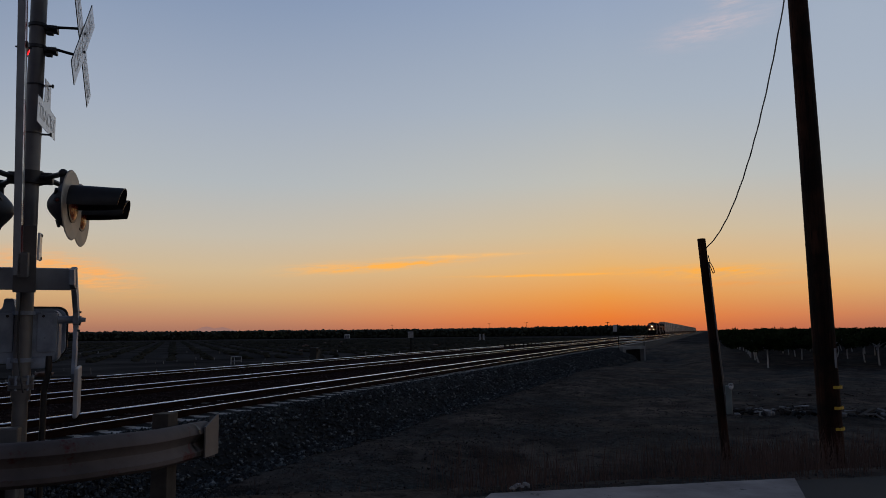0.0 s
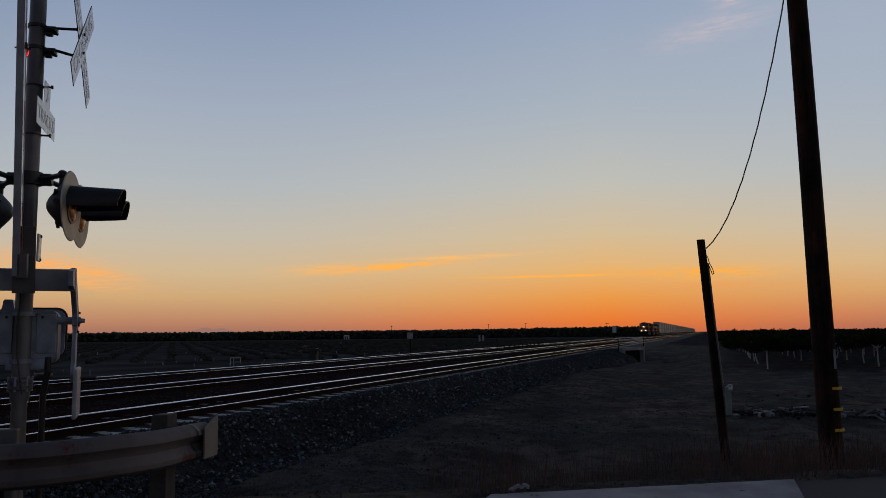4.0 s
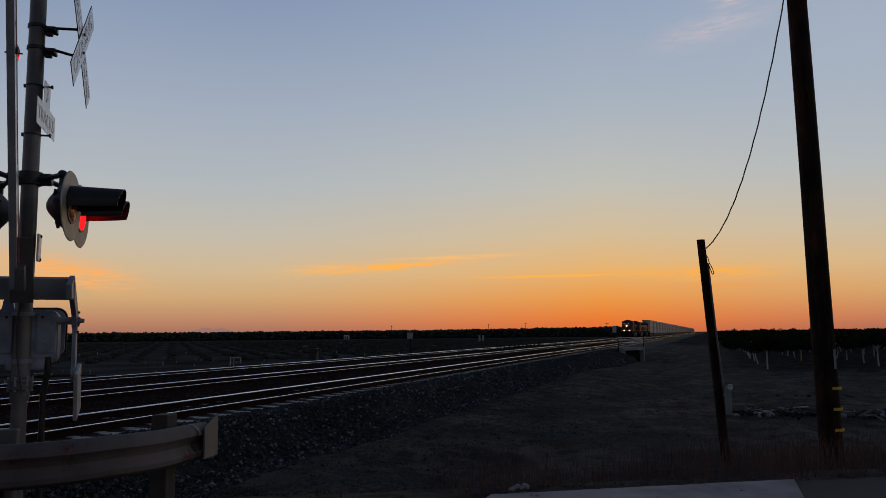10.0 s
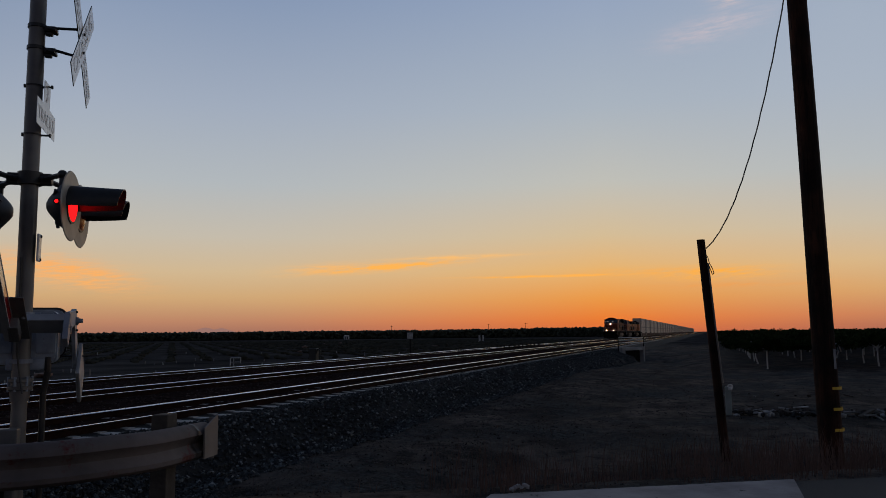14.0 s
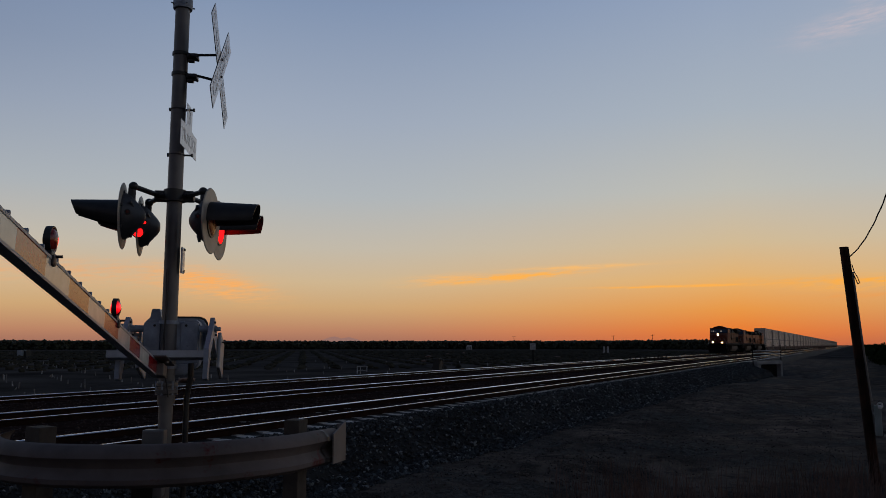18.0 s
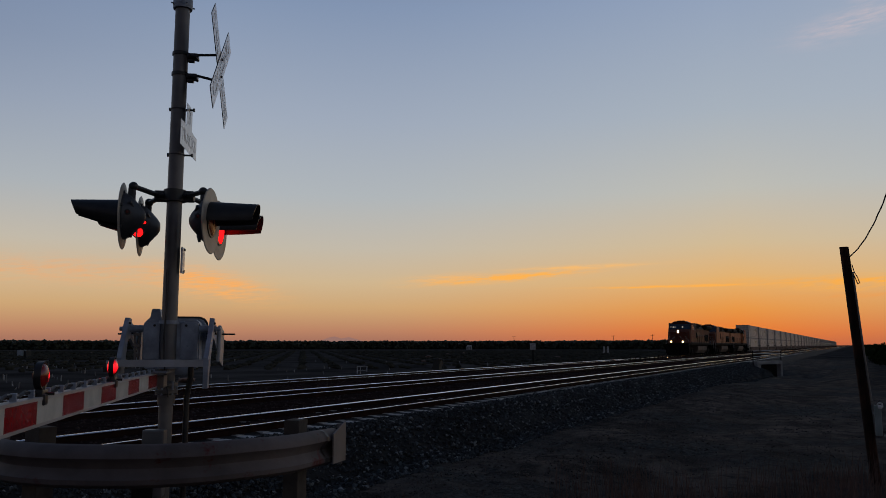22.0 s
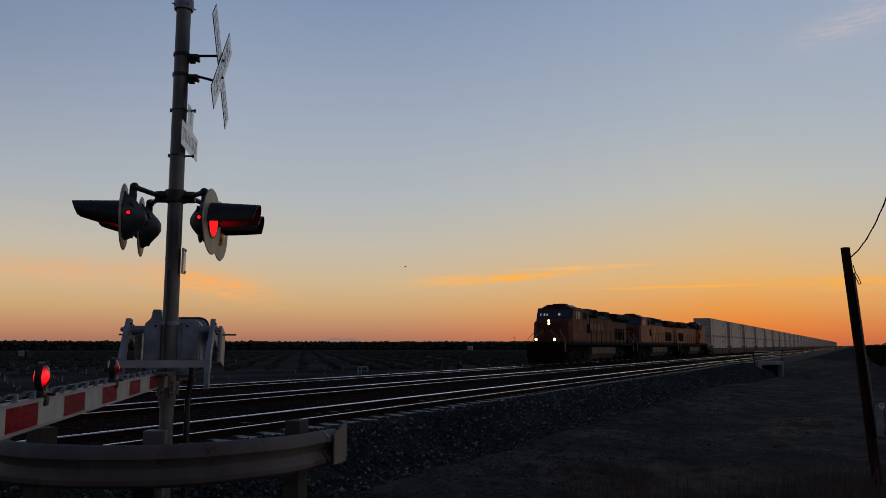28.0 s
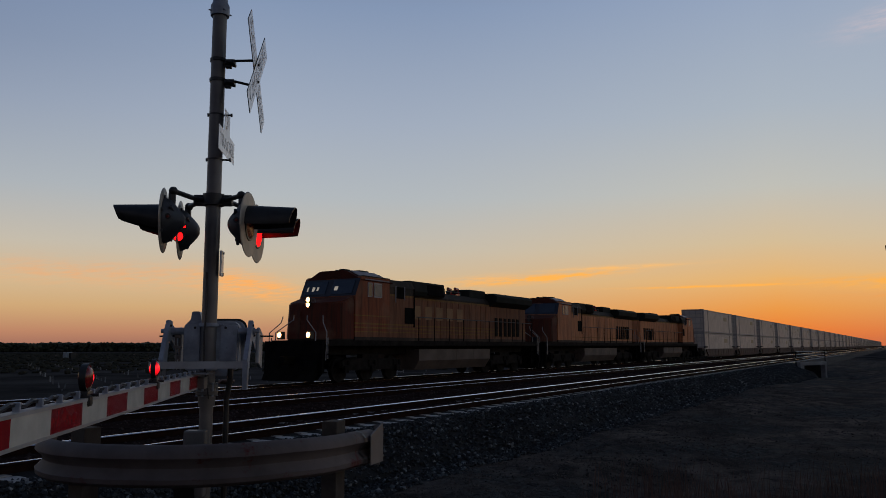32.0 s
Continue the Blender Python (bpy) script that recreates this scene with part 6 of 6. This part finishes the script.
verts, faces = [], []
centres = [(1.62, 12.7, 0.9, 300), (0.2, 15.0, 0.8, 260), (0.6, 10.2, 2.6, 900), (-1.8, 9.2, 2.0, 300), (3.2, 12.0, 1.6, 380), (-2.5, 16.0, 3.0, 240), (1.0, 26.0, 5.0, 420), (-3.5, 34.0, 4.0, 260)]
for cx, cy2, spread, count in centres:
    for k in range(int(count * 0.6)):
        x, y = cx + r.gauss(0, spread), cy2 + r.gauss(0, spread * 0.5)
        s = (Vector((x, y, 0)) - ROAD_EDGE).dot(R2)
        if s < 0.12 or x < -6.8:
            continue
        z, h, a = ground_z(x, y), r.uniform(0.05, 0.2) * (1.0 if spread < 3 else 0.6), r.uniform(0, math.tau)
        w = 0.0035
        dx, dy = math.cos(a) * h * 0.35, math.sin(a) * h * 0.35
        b = len(verts)
        verts += [(x - w, y, z - 0.02), (x + w, y, z - 0.02), (x + dx * 0.4 + w * 0.7, y + dy * 0.4, z + h * 0.6), (x + dx * 0.4 - w * 0.7, y + dy * 0.4, z + h * 0.6), (x + dx, y + dy, z + h)]
        faces += [(b, b + 1, b + 2, b + 3), (b + 3, b + 2, b + 4)]
for k in range(6000):
    along, away = r.uniform(-0.6, 8.0), 0.15 + 6.0 * r.random() ** 1.3
    p = ROAD_EDGE + R1 * along + R2 * away
    thick = noise.noise(Vector((p.x * 0.7, p.y * 0.7, 3.0))) + 0.12 * (along - 3.0)
    if thick + r.uniform(-0.5, 0.5) < -0.05 or p.x < -3.2:
        continue
    z, h, a = ground_z(p.x, p.y), r.uniform(0.14, 0.5) * (1.0 + 0.25 * r.random()), r.uniform(0, math.tau)
    w, bend = r.uniform(0.0018, 0.0036), r.uniform(0.05, 0.3)
    dx, dy = math.cos(a) * h * bend, math.sin(a) * h * bend
    b = len(verts)
    verts += [(p.x - w, p.y, z - 0.02), (p.x + w, p.y, z - 0.02), (p.x + dx * 0.4 + w * 0.8, p.y + dy * 0.4, z + h * 0.6), (p.x + dx * 0.4 - w * 0.8, p.y + dy * 0.4, z + h * 0.6), (p.x + dx, p.y + dy, z + h)]
    faces += [(b, b + 1, b + 2, b + 3), (b + 3, b + 2, b + 4)]
tagged(new("dry_weeds", raw("dry_weeds", verts, faces, GRASS)), "thin dry weeds round the pole bases and road edge", "weeds", kind="stuff")

# ---------- loose ballast stones ----------
def bed_z(x):
    prof = [(-23.0, -0.15), (-9.72, -0.128), (-9.3, -0.155), (-8.75, -0.185), (-8.0, -0.5), (-7.1, -0.98), (-6.6, -1.7)]
    for (a, za), (b, zb) in zip(prof, prof[1:]):
        if a <= x <= b:
            return za + (zb - za) * (x - a) / (b - a)
    return -1.7


g = np.random.default_rng(4)
octa = np.array([(1, 0, 0), (-1, 0, 0), (0, 1, 0), (0, -1, 0), (0, 0, 1), (0, 0, -1)], float)
tris = np.array([(0, 2, 4), (2, 1, 4), (1, 3, 4), (3, 0, 4), (2, 0, 5), (1, 2, 5), (3, 1, 5), (0, 3, 5)])


def stones(name, spots, sizes, label, mat=STONE):
    n = len(spots)
    q = octa[None] * g.uniform(0.55, 1.2, (n, 6, 1)) * sizes[:, None, None]
    ang = g.uniform(0, math.tau, n)
    c, s = np.cos(ang), np.sin(ang)
    tilt = g.uniform(-0.9, 0.9, n)
    ct, st = np.cos(tilt), np.sin(tilt)
    x, y, z = q[..., 0], q[..., 1], q[..., 2] * 0.8
    y, z = y * ct[:, None] - z * st[:, None], y * st[:, None] + z * ct[:, None]
    x, y = x * c[:, None] - y * s[:, None], x * s[:, None] + y * c[:, None]
    v = np.stack([x, y, z], -1) + spots[:, None, :]
    f = tris[None] + 6 * np.arange(n)[:, None, None]
    me = bpy.data.meshes.new(name)
    me.from_pydata(v.reshape(-1, 3).tolist(), [], f.reshape(-1, 3).tolist())
    me.materials.append(mat)
    tagged(new(name, me), label, "stones", kind="stuff")


spots, sizes = [], []
for k in range(34000):
    y = 2.0 + 76.0 * (k / 34000) ** 1.8
    x = g.uniform(-9.2, -6.7)
    spots.append((x, y, max(bed_z(x), ground_z(x, y)) + 0.012))
    sizes.append(g.uniform(0.022, 0.06) * (1.0 if y < 22 else 1.35) * (1.0 if x > -9.1 else 0.7))
for k in range(5000):
    x, y = g.uniform(-8.5, -5.0), g.uniform(1.0, 9.5)
    spots.append((x, y, max(bed_z(x), ground_z(x, y)) + 0.01))
    sizes.append(g.uniform(0.02, 0.055))
bed_spots, bed_sizes = [], []
for k in range(14000):
    x, y = g.uniform(-22.0, -9.7), 3.0 + 45.0 * g.uniform() ** 1.4
    if min(abs(x - tx - o) for tx in TRACK_X for o in (-0.7525, 0.7525)) > 0.12:
        bed_spots.append((x, y, bed_z(x) + 0.002))
        bed_sizes.append(g.uniform(0.016, 0.05))
stones("ballast_stones", np.array(spots), np.array(sizes), "loose grey crushed ballast stones on the embankment slope")
stones("track_bed_stones", np.array(bed_spots), np.array(bed_sizes), "oil-dark ballast stones lying between the rails", BED_STONE)
spots, sizes = [], []
for k in range(5000):
    x, y = -7.0 + abs(g.normal(0, 1.5)), 6.0 + 26.0 * g.uniform() ** 1.5
    s = (x + 2.0) * R2.x + (y - 7.28) * R2.y
    if s > 0.1:
        spots.append((x, y, ground_z(x, y) + 0.006))
        sizes.append(g.uniform(0.008, 0.026))
for k in range(6500):
    x, y = -7.0 + abs(g.normal(0, 2.4)), 12.0 + 34.0 * g.uniform() ** 1.3
    if noise.noise(Vector((x * 0.4, y * 0.25, 8.0))) + g.uniform(-0.3, 0.3) > 0.0:
        spots.append((x, y, ground_z(x, y) + 0.006))
        sizes.append(g.uniform(0.014, 0.04))
for k in range(15000):
    x, y = g.uniform(-7.0, 7.0), 7.5 + 33.0 * g.uniform() ** 1.6
    s = (x + 2.0) * R2.x + (y - 7.28) * R2.y
    if s > 0.08 and noise.noise(Vector((x * 0.5, y * 0.5, 2.0))) + g.uniform(-0.35, 0.35) > -0.1:
        spots.append((x, y, ground_z(x, y) + 0.003))
        sizes.append(g.uniform(0.006, 0.02) * (1.0 if y < 18 else 1.5))
stones("loose_gravel", np.array(spots), np.array(sizes), "fine loose gravel and clods scattered over the dirt", GRAVEL)

# ---------- bird ----------
bird = thing("bird", pose(0, 0, 0), "small dark bird flying across the dusk sky", "bird")
bm = B()
lathe(bm, [(-0.16, 0.0), (-0.1, 0.035), (0.0, 0.05), (0.1, 0.04), (0.15, 0.015), (0.17, 0.0)], (1, 0, 0), (0, 0, 0), 10)
part("body", bm, BLACK, bird, smooth=True)
for s in (-1, 1):
    bm = B()
    v = [bm.verts.new(q) for q in ((0.08, s * 0.03, 0.01), (0.06, s * 0.24, 0.08), (-0.04, s * 0.42, 0.06), (-0.07, s * 0.2, 0.06), (-0.06, s * 0.03, 0.0))]
    w = [bm.verts.new(q.co + Vector((0, 0, -0.012))) for q in v]
    bm.faces.new(v), bm.faces.new(w[::-1])
    for k in range(5):
        bm.faces.new((v[k], v[(k + 1) % 5], w[(k + 1) % 5], w[k]))
    part("wing", bm, BLACK, bird)
bird2 = copy_thing(bird, pose(0, 0, 0))
tagged(bird2, "small dark bird crossing high over the tracks")


# ---------- what moves ----------
GATE = [(0.0, 80), (8.4, 80), (9.0, 78.25), (9.5, 73.5), (10.0, 69.5), (10.5, 64.5), (11.0, 59.5), (11.5, 55.5), (12.0, 50.75), (13.0, 42.25), (14.0, 34.25), (14.5, 30.9), (16.5, 16.4), (17.0, 14.0), (18.0, 9.4), (19.0, 6.05), (19.6, 4.0), (20.0, 2.7), (20.4, 1.6), (20.8, 0.8), (21.0, 0.55), (21.4, 0.3), (21.8, 0.1), (22.2, 0.06), (32.0, 0.06)]


BIRD = [(0.0, 120.0, 60.0, 14.0, 170), (16.0, 60.0, 100.0, 6.0, 175), (22.0, 12.0, 103.0, 3.6, 178), (25.0, -14.9, 98.9, 4.2, 185), (26.5, -32.1, 94.7, 9.0, 196),
        (28.0, -50.8, 86.2, 11.5, 208), (28.4, -54.8, 83.6, 13.3, 212), (28.8, -60.0, 80.0, 12.4, 216), (29.4, -68.8, 72.5, 9.8, 222), (30.5, -81.3, 58.2, 7.6, 232), (32.0, -91.2, 41.0, 5.4, 240)]


BIRD_HIGH = [(0.0, -150.0, -90.0, 30.0, 20), (18.0, -120.0, -30.0, 20.0, 30), (21.0, -84.0, 22.0, 17.5, 40), (22.0, -72.4, 44.5, 18.6, 46), (23.0, -57.7, 62.4, 22.0, 35), (23.8, -40.7, 74.6, 24.0, 28), (24.0, -37.0, 76.5, 24.7, 25), (24.2, -34.0, 77.9, 23.3, 22),
             (24.4, -27.9, 80.3, 25.2, 18), (24.6, -21.2, 82.3, 23.2, 12), (25.0, -11.3, 84.3, 23.0, 8), (25.5, 0.6, 85.0, 22.3, 0), (26.0, 10.7, 84.3, 21.1, -4), (32.0, 150.0, 70.0, 20.0, -8)]


def flash_times():
    """Moments at which the lit lamp changes over: near pair lit first."""
    t, out = 4.54, []
    while t < 20.0:
        out.append(t)
        t += 0.4593
    k = 0
    while 20.30 + k * 0.46375 < 31.95:
        t = 20.30 + k * 0.46375
        if t - out[-1] > 0.2:
            out.append(t)
        k += 1
    return [t - 0.06 if 23.9 < t < 24.1 else t for t in out]


def settle(t):
    """Moves a change that falls close to a whole second clear of it."""
    d = t - round(t)
    return round(t) - 0.085 if -0.085 < d <= 0 else round(t) + 0.055 if 0 < d < 0.055 else t


def flash_rows(at, near, axis="Z", lead=0.0):
    """A lamp that turns half round at every change, always onwards."""
    rows, turn = [], 180.0
    rows.append((0.0, turn))
    for k, t in enumerate(flash_times()):
        first = k == 0
        want_lit = (k % 2 == 0) == near
        lit = (turn % 360.0) == 0.0
        if want_lit != lit:
            f0 = round(settle(t - lead) * FPS) / FPS
            for q in range(4):
                rows.append((f0 + (q - 1) / FPS, turn + 60.0 * q))
            turn += 180.0
    rows.append((32.0, turn))
    return [(t, Matrix.Translation(at) @ Matrix.Rotation(radians(a), 4, axis)) for t, a in rows]


def motions():
    for ob, back, extra in train_things:
        if extra == 180:
            walk(ob, [(t, pose(TRACK_X[2], y + back - NOSE_Y, TRACK_Z[2], 0, 0, 180)) for t, y in TRAIN_Y])
        else:
            walk(ob, [(t, pose(TRACK_X[2], y + back - NOSE_Y, TRACK_Z[2] + extra)) for t, y in TRAIN_Y])
    walk(bird2, [(t, pose(x, y, z, 0, 0, h)) for t, x, y, z, h in BIRD_HIGH])
    walk(bird, [(t, pose(x, y, z, 0, 0, h)) for t, x, y, z, h in BIRD])
    walk(gate, [(t, Matrix.Translation(PIVOT + Vector((0.028 * a / 80, 0, 0))) @ Matrix.Rotation(radians(SKEW), 4, "Z") @ Matrix.Rotation(radians(-a), 4, "X")) for t, a in GATE])
    for lens, at, near in lenses:
        walk(lens, flash_rows(at, near))
    for lens, at, near in gate_lamps:
        walk(lens, flash_rows(at, near, "X", 0.1))


motions()
